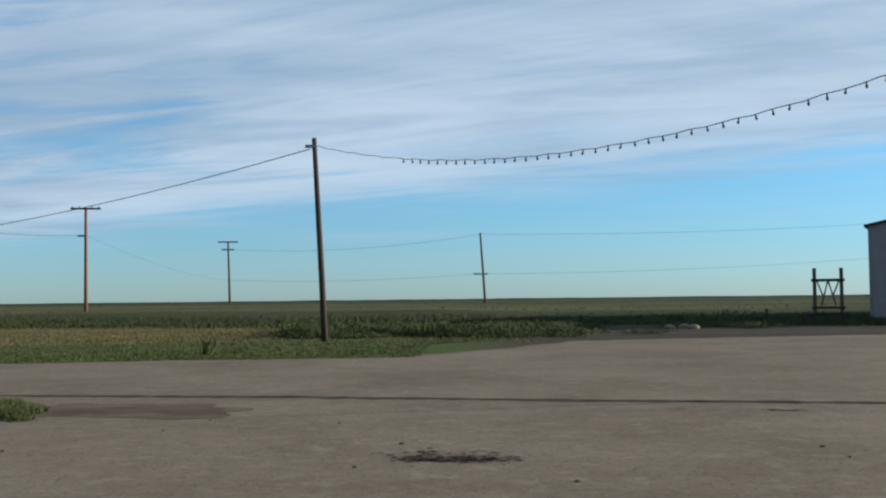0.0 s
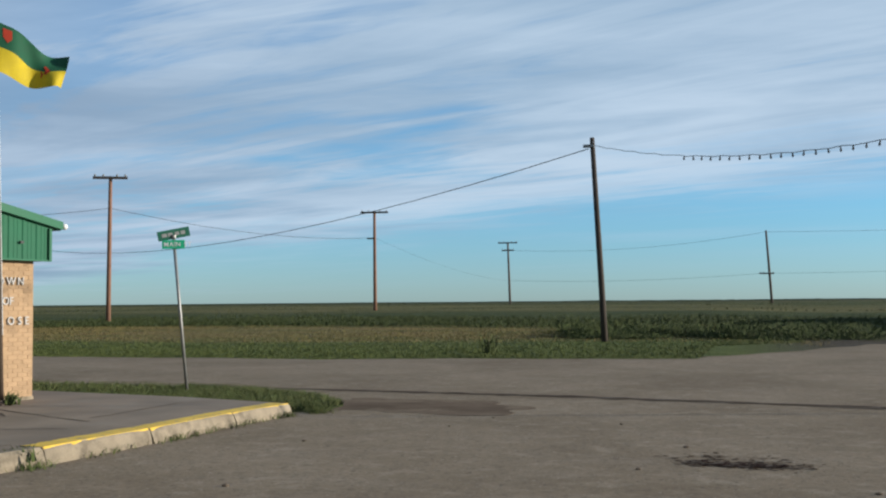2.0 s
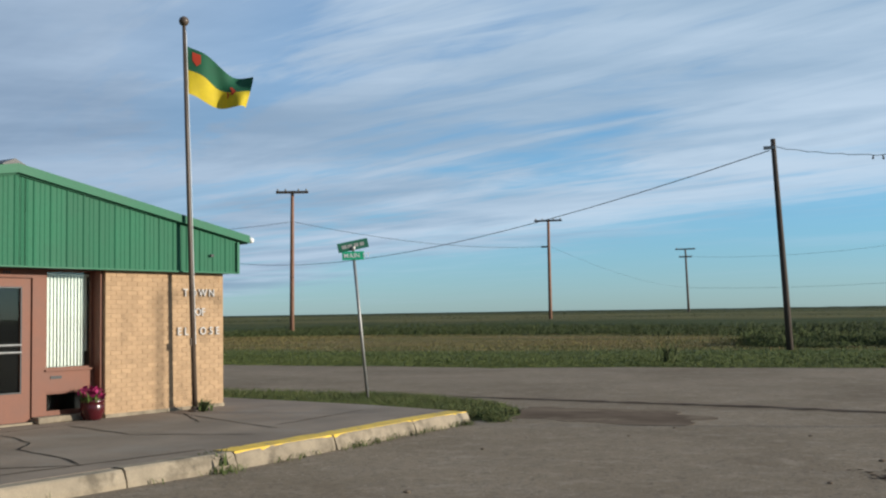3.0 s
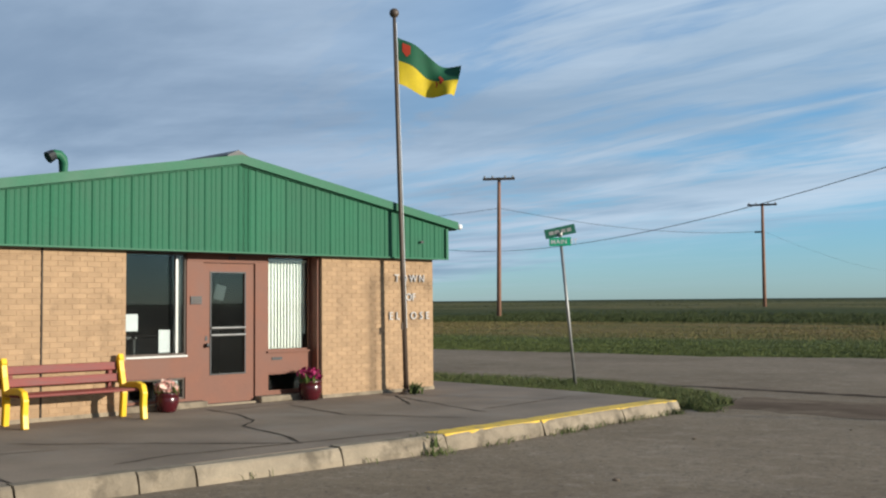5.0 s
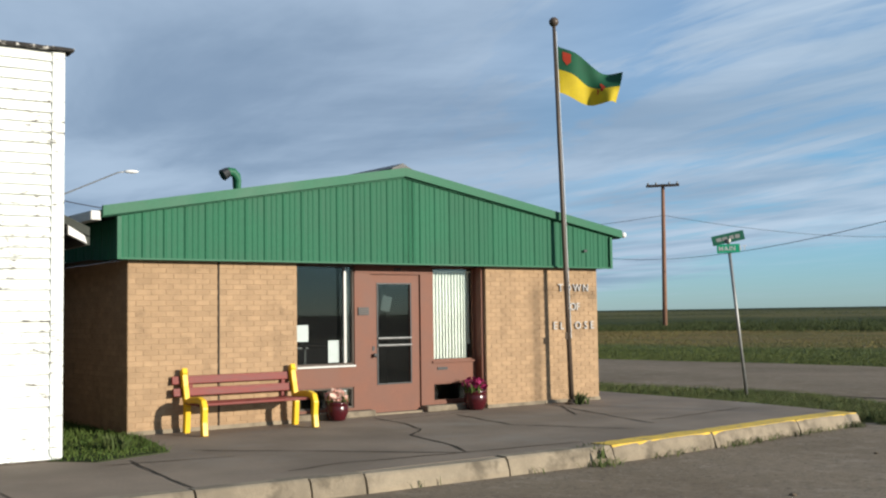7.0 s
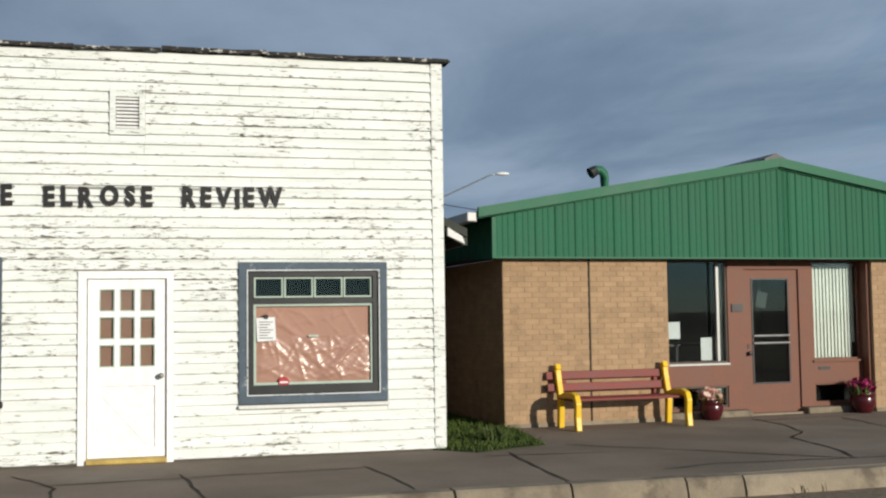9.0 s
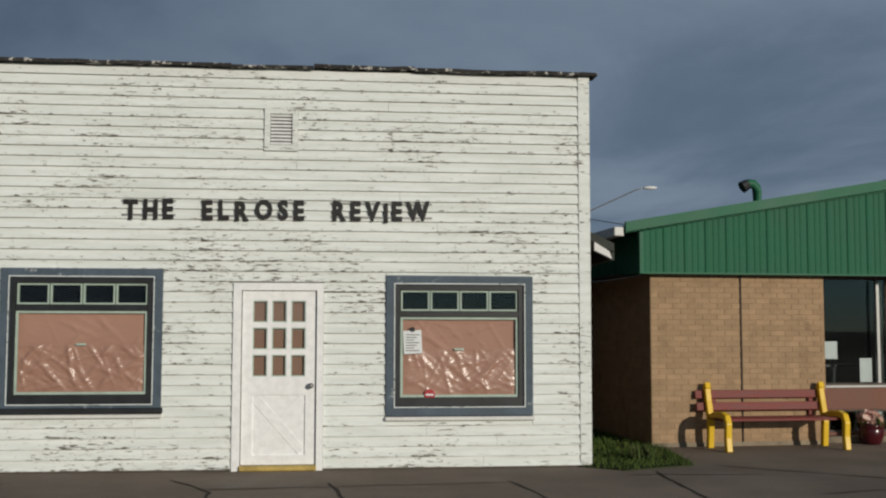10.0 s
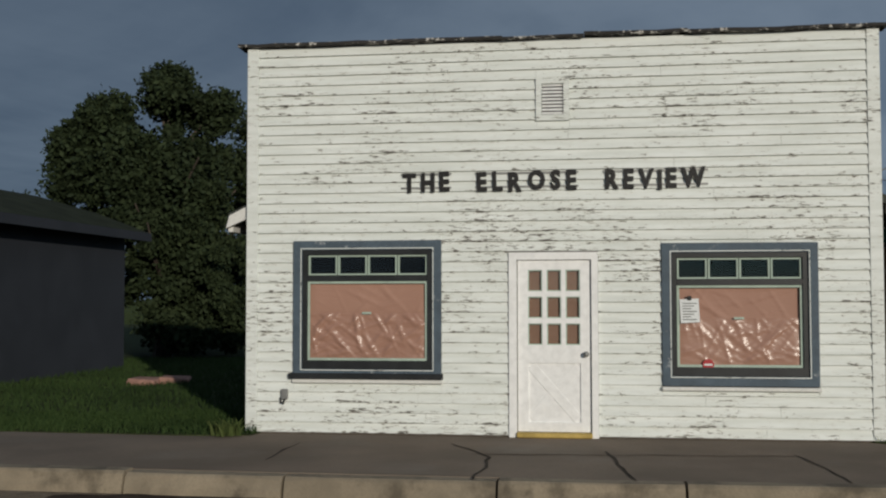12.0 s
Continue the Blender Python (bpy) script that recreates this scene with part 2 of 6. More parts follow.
M_ASPHALT = asphalt_material()
M_FIELD = field_material()
M_PEEL = peeling_material()
M_KRAFT = kraft_material("bare_brown_paper", 0.62, 0.3, 0.008)
M_FILM = kraft_material("brown_paper_under_film", 0.30, 0.55, 0.016)
M_GLASS = glass_material("window_glass", (0.80, 0.84, 0.84))
M_WALK = material("worn_pavement", (0.215, 0.170, 0.130), 0.92, vary=0.22, scale=0.7, grain=45, bump=0.4, dirt=(0.24, 0.21, 0.175), dirt_at=(0.5, 0.8), dirt_scale=0.6, space="World", spec=0.2)
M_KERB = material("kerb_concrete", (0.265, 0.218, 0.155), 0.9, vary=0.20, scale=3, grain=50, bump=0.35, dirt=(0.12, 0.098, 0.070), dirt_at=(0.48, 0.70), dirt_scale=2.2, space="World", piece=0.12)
M_YELLOW = material("worn_yellow_paint", (0.66, 0.43, 0.05), 0.7, vary=0.2, scale=4, grain=40, dirt=(0.24, 0.195, 0.145), dirt_at=(0.57, 0.64), dirt_scale=6.0, space="World")
M_TAR = material("tar_seal", (0.068, 0.057, 0.047), 0.95, vary=0.3, scale=3, space="World", spec=0.05)
M_STAIN = material("oil_stain", (0.042, 0.028, 0.024), 0.95, vary=0.4, scale=3, dirt=(0.14, 0.115, 0.095), dirt_at=(0.50, 0.58), dirt_scale=9, space="World", spec=0.0)
M_PATCH = material("dark_patched_asphalt", (0.140, 0.106, 0.080), 0.95, vary=0.25, scale=0.8, grain=40, bump=0.3, dirt=(0.19, 0.148, 0.110), dirt_at=(0.45, 0.65), dirt_scale=0.9, space="World", spec=0.0)
M_PATCH2 = material("faded_tar_seal", (0.080, 0.062, 0.050), 0.95, vary=0.3, scale=1.5, dirt=(0.15, 0.128, 0.106), dirt_at=(0.5, 0.7), dirt_scale=1.6, space="World", spec=0.0)
M_BRICK = material("tan_brick", (0.390, 0.264, 0.157), 0.9, vary=0.10, scale=5, grain=80, bump=0.2, piece=0.09, dirt=(0.265, 0.180, 0.108), dirt_at=(0.54, 0.72), dirt_scale=2.6, space="World", spec=0.2)
M_BRICK_J = material("tan_brick_joined", (0.390, 0.264, 0.157), 0.9, vary=0.10, scale=5, grain=80, bump=0.2, piece=0.09, dirt=(0.265, 0.180, 0.108), dirt_at=(0.54, 0.72), dirt_scale=2.6, island=True, space="World", spec=0.2)
M_MORTAR = material("mortar", (0.390, 0.266, 0.160), 0.95, vary=0.10, scale=5, space="World")
M_METAL = material("green_sheet_metal", (0.018, 0.120, 0.062), 0.6, vary=0.10, scale=1.2, grain=30, bump=0.05, piece=0.06, space="World", spec=0.2)
M_TRIM = material("green_trim_metal", (0.021, 0.132, 0.068), 0.55, vary=0.08, scale=1.5, grain=30, bump=0.04, space="World", spec=0.25)
M_BROWN = material("brown_paint", (0.172, 0.064, 0.036), 0.6, vary=0.12, scale=3, grain=50, bump=0.08)
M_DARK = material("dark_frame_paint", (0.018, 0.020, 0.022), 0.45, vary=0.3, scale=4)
# near-black that stands for the darkness behind the shop panes
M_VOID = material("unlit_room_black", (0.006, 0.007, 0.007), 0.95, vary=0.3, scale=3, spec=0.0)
M_SLATE = material("blue_grey_paint", (0.075, 0.105, 0.135), 0.65, vary=0.2, scale=4, grain=30, dirt=(0.35, 0.37, 0.38), dirt_at=(0.62, 0.70), dirt_scale=6)
M_WHITE = material("white_paint", (0.74, 0.735, 0.70), 0.55, vary=0.06, scale=3, grain=50, bump=0.06)
M_DOOR = material("white_door_paint", (0.90, 0.90, 0.89), 0.45, vary=0.02, scale=1.5, grain=12, bump=0.0)
M_PUTTY = material("pale_green_tape", (0.42, 0.52, 0.44), 0.6, vary=0.15, scale=5)
M_BLACKLET = material("black_sign_paint", (0.014, 0.013, 0.013), 0.6, vary=0.3, scale=6)
M_LETTER = material("pale_letter_enamel", (0.44, 0.42, 0.40), 0.5, vary=0.05, scale=4)
M_RED = material("red_bench_wood", (0.19, 0.036, 0.028), 0.6, vary=0.2, scale=3, grain=20, bump=0.15, stretch=(1, 8, 8), dirt=(0.16, 0.04, 0.03), dirt_at=(0.5, 0.8))
M_YBENCH = material("yellow_bench_enamel", (0.80, 0.50, 0.012), 0.4, vary=0.06, scale=4)
M_POT = material("glazed_maroon_pot", (0.062, 0.006, 0.010), 0.25, vary=0.2, scale=4, bump=0.03, spec=0.6)
M_SOIL = material("potting_soil", (0.05, 0.04, 0.03), 0.95, vary=0.3)
M_POLEDARK = material("creosote_pole", (0.070, 0.055, 0.045), 0.9, vary=0.3, scale=3, stretch=(6, 6, 0.6), bump=0.4)
M_POLERED = material("weathered_red_pole", (0.245, 0.130, 0.085), 0.9, vary=0.25, scale=3, stretch=(6, 6, 0.6), bump=0.3)
M_POLEGREY = material("weathered_grey_pole", (0.115, 0.095, 0.080), 0.9, vary=0.25, scale=3, stretch=(6, 6, 0.6), bump=0.3)
M_WIRE = material("black_wire", (0.02, 0.02, 0.022), 0.7, vary=0.1, bump=0)
M_STEEL = material("galvanised_steel", (0.30, 0.30, 0.29), 0.5, metal=0.6, vary=0.15, scale=6)
M_BRONZE = material("brown_flagpole_paint", (0.095, 0.070, 0.052), 0.45, vary=0.15, scale=5)
M_SIGN = material("green_street_sign", (0.008, 0.10, 0.06), 0.4, vary=0.1, scale=3, bump=0)
# lit copy of the sign green: the lower blade's brightness is in its colour
M_SIGN_LIT = material("lit_green_street_sign", (0.02, 0.46, 0.24), 0.4, vary=0.1, scale=3, bump=0)
M_SHED = material("grey_shed_siding", (0.34, 0.335, 0.34), 0.8, vary=0.12, scale=2)
M_BLUEWALL = material("dark_grey_blue_siding", (0.024, 0.028, 0.036), 0.8, vary=0.15, scale=1.5, space="World")
M_ROOF = material("dark_roofing", (0.055, 0.060, 0.050), 0.9, vary=0.3, scale=2, space="World")
M_NROOF = material("mossy_dark_shingles", (0.030, 0.036, 0.024), 0.95, vary=0.3, scale=2, space="World", spec=0.1)
M_ROOFEDGE = material("tarry_roof_edge", (0.035, 0.032, 0.030), 0.9, vary=0.4, scale=5, dirt=(0.5, 0.48, 0.44), dirt_at=(0.55, 0.61), dirt_scale=11)
# wall colour lowered so the sunlit room still looks dim
M_INSIDE = material("shade_dark_office_wall", (0.060, 0.080, 0.080), 0.9, vary=0.1, scale=2)
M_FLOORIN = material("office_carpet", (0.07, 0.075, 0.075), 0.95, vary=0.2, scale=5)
M_PAPER = material("white_paper", (0.78, 0.80, 0.80), 0.7, vary=0.04)
M_BLIND = material("vertical_blind_fabric", (0.86, 0.88, 0.80), 0.8, vary=0.05, scale=3)
M_FLAGG = material("flag_green_cloth", (0.006, 0.085, 0.040), 0.8, vary=0.12, scale=5)
M_FLAGY = material("flag_yellow_cloth", (0.50, 0.38, 0.012), 0.8, vary=0.10, scale=5)
M_FLAGR = material("flag_red_cloth", (0.42, 0.04, 0.015), 0.8, vary=0.15, scale=5)
M_STONE = material("pink_slab_stone", (0.34, 0.19, 0.15), 0.9, vary=0.25, scale=5)
M_LAWN = material("lawn_soil", (0.040, 0.050, 0.020), 0.95, vary=0.35, scale=2, grain=30, bump=0.6, space="World", spec=0.1)
M_GRASS = leaf_material("grass_blades", (0.050, 0.090, 0.018), (0.105, 0.140, 0.035))
M_STRAW = leaf_material("dry_grass_blades", (0.175, 0.132, 0.052), (0.115, 0.110, 0.034), 0.6)
M_VERGE = leaf_material("verge_grass_blades", (0.055, 0.085, 0.022), (0.115, 0.115, 0.045), 0.6)
M_MEADOW = leaf_material("meadow_grass_blades", (0.066, 0.092, 0.023), (0.105, 0.118, 0.034), 0.6)
M_WEED = leaf_material("weed_leaves", (0.036, 0.052, 0.015), (0.060, 0.074, 0.022), 0.55)
M_BUSH = leaf_material("bush_leaves", (0.056, 0.082, 0.023), (0.088, 0.108, 0.034), 0.75)
M_LAWNGRASS = leaf_material("mown_lawn_blades", (0.022, 0.044, 0.011), (0.040, 0.066, 0.018), 0.3)
M_TREE = leaf_material("tree_leaves", (0.020, 0.031, 0.014), (0.036, 0.050, 0.021))
M_BARK = material("bark", (0.09, 0.07, 0.055), 0.95, vary=0.3, scale=6, bump=0.5)
M_PINK = leaf_material("pink_petals", (0.70, 0.28, 0.25), (0.80, 0.60, 0.50))
M_MAGENTA = leaf_material("magenta_petals", (0.42, 0.03, 0.13), (0.55, 0.07, 0.22))
M_LAMP = material("lamp_white_plastic", (0.85, 0.85, 0.82), 0.4, vary=0.03)
M_BRASS = material("brass_sill", (0.50, 0.36, 0.11), 0.5, metal=0.3, vary=0.25, scale=6)
M_SIGNRED = material("red_sticker", (0.42, 0.03, 0.035), 0.5, vary=0.1)
M_RUST = material("rusty_dark_timber", (0.055, 0.045, 0.040), 0.9, vary=0.3, scale=3)


# ---- building helpers ----
def part(name, bm, mat, parent=None, label="", smooth=False):
    """One mesh object from a bmesh, under a thing or a part."""
    me = bpy.data.meshes.new(name)
    bmesh.ops.recalc_face_normals(bm, faces=bm.faces)
    bm.to_mesh(me)
    bm.free()
    for mt in (mat if isinstance(mat, (list, tuple)) else (mat,)):
        me.materials.append(mt)
    if smooth:
        for poly in me.polygons:
            poly.use_smooth = True
    ob = new(name, me)
    ob.parent = parent
    if label:
        ob["label"] = label
    return ob


def thing(name, m, label, category, group="", kind=""):
    ob = new(name)
    ob.empty_display_size = 0.2
    ob.matrix_world = m
    return tagged(ob, label, category, group, kind)


def box(bm, x0, x1, y0, y1, z0, z1, m=None, bevel=0.0):
    vs = [bm.verts.new((x, y, z)) for z in (z0, z1) for y in (y0, y1) for x in (x0, x1)]
    fs = [bm.faces.new([vs[i] for i in f]) for f in ((0, 2, 3, 1), (4, 5, 7, 6), (0, 1, 5, 4), (2, 6, 7, 3), (0, 4, 6, 2), (1, 3, 7, 5))]
    if bevel:
        es = list({e for f in fs for e in f.edges})
        got = bmesh.ops.bevel(bm, geom=es, offset=bevel, segments=1, affect="EDGES")
        vs = list({v for f in got["faces"] for v in f.verts} | {v for v in vs if v.is_valid})
    if m is not None:
        bmesh.ops.transform(bm, matrix=m, verts=vs)
    return bm


def boxed(*args, **kw):
    return box(bmesh.new(), *args, **kw)


def tube(bm, points, radii, sides=10, cap=True):
    """A round, tapering tube along points."""
    rings = []
    pts = [Vector(p) for p in points]
    for i, p in enumerate(pts):
        way = (pts[min(i + 1, len(pts) - 1)] - pts[max(i - 1, 0)]).normalized()
        q = way.to_track_quat("Z", "Y")
        r = radii[i] if isinstance(radii, (list, tuple)) else radii
        rings.append([bm.verts.new(p + q @ Vector((r * math.cos(2 * math.pi * j / sides), r * math.sin(2 * math.pi * j / sides), 0))) for j in range(sides)])
    for r0, r1 in zip(rings, rings[1:]):
        for j in range(sides):
            bm.faces.new((r0[j], r0[(j + 1) % sides], r1[(j + 1) % sides], r1[j]))
    if cap:
        bm.faces.new(rings[0][::-1])
        bm.faces.new(rings[-1])
    return bm


def lathe(bm, profile, sides=20):
    rings = [[bm.verts.new((r * math.cos(2 * math.pi * j / sides), r * math.sin(2 * math.pi * j / sides), z)) for j in range(sides)] for r, z in profile]
    for r0, r1 in zip(rings, rings[1:]):
        for j in range(sides):
            bm.faces.new((r0[j], r0[(j + 1) % sides], r1[(j + 1) % sides], r1[j]))
    bm.faces.new(rings[0][::-1])
    bm.faces.new(rings[-1])
    return bm


def prism(bm, outline, z0, z1):
    """A flat outline in x and y, raised from z0 to z1."""
    lo = [bm.verts.new((x, y, z0)) for x, y in outline]
    hi = [bm.verts.new((x, y, z1)) for x, y in outline]
    n = len(lo)
    for i in range(n):
        bm.faces.new((lo[i], lo[(i + 1) % n], hi[(i + 1) % n], hi[i]))
    bm.faces.new(lo[::-1])
    bm.faces.new(hi)
    return bm


def upright(bm, outline, y0, y1):
    """An outline in x and z, thick from y0 to y1."""
    prism(bm, [(x, z) for x, z in outline], 0, 1)
    for v in bm.verts:
        x, z, s = v.co
        v.co = (x, y0 + (y1 - y0) * s, z)
    return bm


def sheet_mesh(name, verts, faces, mat, label="", category="", kind="stuff", parent=None, group=""):
    me = bpy.data.meshes.new(name)
    me.from_pydata(verts, [], faces)
    me.materials.append(mat)
    ob = new(name, me)
    ob.parent = parent
    return tagged(ob, label, category, group, kind)


def blades(rng, spots, height, width, lean=0.4, segments=1):
    """Grass blades at spots (x, y, z): vertices and faces."""
    n = len(spots)
    h = height * rng.uniform(0.5, 1.2, n)
    a = rng.uniform(0, 2 * np.pi, n)
    w = width * rng.uniform(0.6, 1.3, n)
    side = np.stack([np.cos(a), np.sin(a), np.zeros(n)], 1) * w[:, None] / 2
    tip = np.stack([rng.normal(0, lean, n) * h, rng.normal(0, lean, n) * h, h], 1)
    s = np.asarray(spots, float)
    mid = s + tip * np.array([0.35, 0.35, 0.6])
    v = np.stack([s - side, s + side, mid + side * 0.7, mid - side * 0.7, s + tip], 1).reshape(-1, 3)
    i = np.arange(n)[:, None] * 5
    quads = (i + np.array([[0, 1, 2, 3]])).tolist()
    tris = (i + np.array([[3, 2, 4]])).tolist()
    return v.tolist(), quads + tris


def letter_mesh(char, size, depth, heavy=0.0):
    """A raised letter from the built-in font, upright, with its back on y = 0; gives the mesh and its width."""
    cu = bpy.data.curves.new("letter", "FONT")
    cu.body, cu.size, cu.extrude, cu.offset, cu.resolution_u = char, size, depth / 2, heavy, 3
    ob = bpy.data.objects.new("letter", cu)
    scene.collection.objects.link(ob)
    bpy.context.view_layer.update()
    me = bpy.data.meshes.new_from_object(ob.evaluated_get(bpy.context.evaluated_depsgraph_get()))
    bpy.data.objects.remove(ob)
    me.transform(Matrix.Rotation(radians(90), 4, "X") @ Matrix.Translation((0, 0, depth / 2)))
    xs = [v.co.x for v in me.vertices]
    zs = [v.co.z for v in me.vertices]
    me.transform(Matrix.Translation((-min(xs), 0, 0)))
    return me, max(xs) - min(xs), max(zs)


def wording(name, text, x0, x1, z0, height, depth, mat, parent, heavy=0.0, jitter=0.0, seed=1, narrow=1.0):
    """Letters spread evenly from x0 to x1, each a part of its own."""
    rng = random.Random(seed)
    metas = [letter_mesh(c, 1.0, 0.1, heavy) for c in text]
    top = metas[0][2]
    s = height / top
    gap = ((x1 - x0) - narrow * s * sum(m[1] for m in metas)) / max(1, len(text) - 1)
    x = x0
    for me, w, _ in metas:
        me.transform(Matrix.Diagonal((s * narrow, depth / 0.1, s, 1)))
        me.materials.append(mat)
        ob = new(name, me)
        ob.parent = parent
        ob.location = (x, 0, z0 + rng.uniform(-jitter, jitter))
        ob.rotation_euler = (0, rng.uniform(-jitter, jitter) * 2.5, 0)
        x += narrow * s * w + gap


def polar(az, dist, z=0.0):
    """A place by its bearing from the standpoint (degrees to the left of +y), its distance and its height."""
    return Vector((-math.sin(radians(az)) * dist, math.cos(radians(az)) * dist, z))


# ---- ground, road, pavement ----
def rise(x, y):
    """Height of the open land: level by the road, then climbing gently to the skyline."""
    s = min(1.0, max(0.0, (x + 2) / 12.0))
    yy = y - 17.0 * s * s * (3 - 2 * s) * (1 if y < 100 else max(0.0, 1 - (y - 100) / 120.0))
    ys, zs = (-1e4, 34, 37, 45, 67, 107, 170, 300, 900, 3200), (-0.10, -0.10, 0.0, 0.15, 0.55, 1.12, 1.62, 2.15, 3.4, 8.0)
    return float(np.interp(yy, ys, zs))


def make_ground():
    xs = sorted({*np.linspace(-60, 60, 61).round(2), *np.linspace(-400, -60, 18).round(1), *np.linspace(60, 400, 18).round(1), -3600, -2000, -1100, -700, 700, 1100, 2000, 3600})
    ys = sorted({*np.linspace(30, 60, 31).round(2), *np.linspace(60, 180, 41).round(1), *np.linspace(-120, 30, 11).round(1), 200, 240, 300, 400, 520, 700, 900, 1300, 2000, 3200, -600, -1500, -3000})
    rng = np.random.default_rng(3)
    verts = []
    for y in ys:
        for x in xs:
            z = rise(x, y)
            if y > 38:
                z += 0.10 * noise.noise((x * 0.06, y * 0.06, 0)) * min(1, (y - 38) / 20) + (rng.uniform(-0.4, 0.4) if 400 < y < 2000 else 0)
            verts.append((x, y, z))
    w = len(xs)
    faces = [(j * w + i, j * w + i + 1, (j + 1) * w + i + 1, (j + 1) * w + i) for j in range(len(ys) - 1) for i in range(w - 1)]
    sheet_mesh("ground", verts, faces, M_FIELD, "open prairie grassland reaching the flat horizon", "ground", "structure")


make_ground()


def ragged(points, step=0.7, size=0.16, seed=1, closed=True):
    """The outline with wandering edges."""
    out = []
    n = len(points)
    for i in range(n if closed else n - 1):
        p, q = Vector(points[i]), Vector(points[(i + 1) % n])
        k = max(1, min(90, int((q - p).length / step)))
        for j in range(k):
            c = p.lerp(q, j / k)
            out.append((c.x + size * noise.noise((c.x * 0.9, c.y * 0.9, seed)), c.y + size * noise.noise((c.x * 0.9, c.y * 0.9, seed + 7.3))))
    if not closed:
        out.append(tuple(points[-1]))
    return out


def slab(name, outline, z0, z1, mat, label, category, kind="structure"):
    ob = part(name, prism(bmesh.new(), outline, z0, z1), mat)
    return tagged(ob, label, category, "", kind)


ROAD = -0.04
NORTH_EDGE = [(-80, 35.2), (-23, 34.4), (-12.8, 33.6), (-7, 34.6), (-0.9, 34.9), (-0.5, 42), (2.7, 46), (10.5, 48.8), (19.4, 50.8), (60, 56)]
slab("road", [(60, -60), (-80, -60)] + ragged(NORTH_EDGE, 0.6, 0.55, 2, False), -0.12, ROAD, M_ASPHALT, "dusty worn grey-brown asphalt street and forecourt", "road")

KERB = [(-15.6, -20.0), (-10.62, -2.33), (-10.09, -0.56), (-9.22, 2.6), (-8.42, 5.9), (-8.16, 7.05), (-8.02, 7.62), (-7.70, 9.24), (-7.36, 10.8), (-7.14, 12.68), (-6.98, 14.79), (-6.77, 16.5)]
KW = 0.20


def inner(points, w):
    out = []
    for i, p in enumerate(points):
        a, b = Vector(points[max(0, i - 1)]), Vector(points[min(len(points) - 1, i + 1)])
        d = (b - a).normalized()
        out.append((p[0] - d.y * w, p[1] + d.x * w))
    return out


slab("pavement", inner(KERB, KW + 0.004) + [(-7.5, 16.75), (-9.1, 17.35), (-12.5, 18.2), (-16, 19.2), (-26, 19.2), (-26, -20)], -0.12, 0.15, M_WALK, "cracked grey pavement along the shop fronts", "pavement")

# kerb stones along the pavement
kerb = thing("kerb", pose(0, 0, 0), "weathered concrete kerb with a yellow-painted stretch", "kerb", "", "structure")
rk = random.Random(4)


def kerb_line(s):
    """A point and heading at s metres along the kerb, from its south end."""
    for p, q in zip(KERB, KERB[1:]):
        p, q = Vector(p), Vector(q)
        if s <= (q - p).length:
            return p.lerp(q, s / (q - p).length), (q - p).normalized()
        s -= (q - p).length
    return Vector(KERB[-1]), (Vector(KERB[-1]) - Vector(KERB[-2])).normalized()


TOTAL = sum((Vector(q) - Vector(p)).length for p, q in zip(KERB, KERB[1:]))
joints, s = [], TOTAL
for length in (1.65, 2.1, 1.95, 1.55, 1.8, 0.6, 1.15, 1.1, 1.7, 1.6, 1.9, 1.5, 1.7, 1.6, 1.8, 1.7, 1.6, 1.9, 1.7, 1.6, 1.8, 1.7):
    joints.append((max(0, s - length), s))
    s -= length
    if s <= 0:
        break
for s0, s1 in joints:
    top = 0.15 + rk.uniform(-0.008, 0.012)
    if s1 - s0 < 0.3:
        continue
    bm = bmesh.new()
    rows = []
    k = 5
    for i in range(k + 1):
        p, d = kerb_line(s0 + 0.012 + (s1 - s0 - 0.024) * i / k)
        nrm = Vector((-d.y, d.x))
        chip = 0.035 if i in (0, k) else 0.02 + rk.uniform(-0.008, 0.012)
        prof = [(-0.05, -0.1), (-0.035 + rk.uniform(-0.01, 0.01), 0.02), (0.0, top - chip), (chip, top), (KW, top), (KW, -0.08)]
        rows.append([bm.verts.new((p.x + nrm.x * o, p.y + nrm.y * o, z)) for o, z in prof])
    for r0, r1 in zip(rows, rows[1:]):
        for j in range(5):
            bm.faces.new((r0[j], r0[j + 1], r1[j + 1], r1[j]))
    bm.faces.new(rows[0])
    bm.faces.new(rows[-1][::-1])
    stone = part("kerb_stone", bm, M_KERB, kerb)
    if s0 > TOTAL - 5.8:
        bm = bmesh.new()
        rows = []
        for i in range(13):
            p, d = kerb_line(s0 + 0.02 + (s1 - s0 - 0.04) * i / 12)
            nrm = Vector((-d.y, d.x))
            lip = rk.choice((0.015, 0.03, 0.045, 0.0))
            rows.append([bm.verts.new((p.x + nrm.x * o, p.y + nrm.y * o, z)) for o, z in ((0.001, top - 0.03 - lip), (0.028, top + 0.005), (KW + 0.16 - rk.uniform(0, 0.07), top + 0.006), (KW + 0.165, 0.152))])
        for r0, r1 in zip(rows, rows[1:]):
            for j in range(3):
                bm.faces.new((r0[j], r0[j + 1], r1[j + 1], r1[j]))
        part("kerb_paint", bm, M_YELLOW, stone, "worn yellow paint")


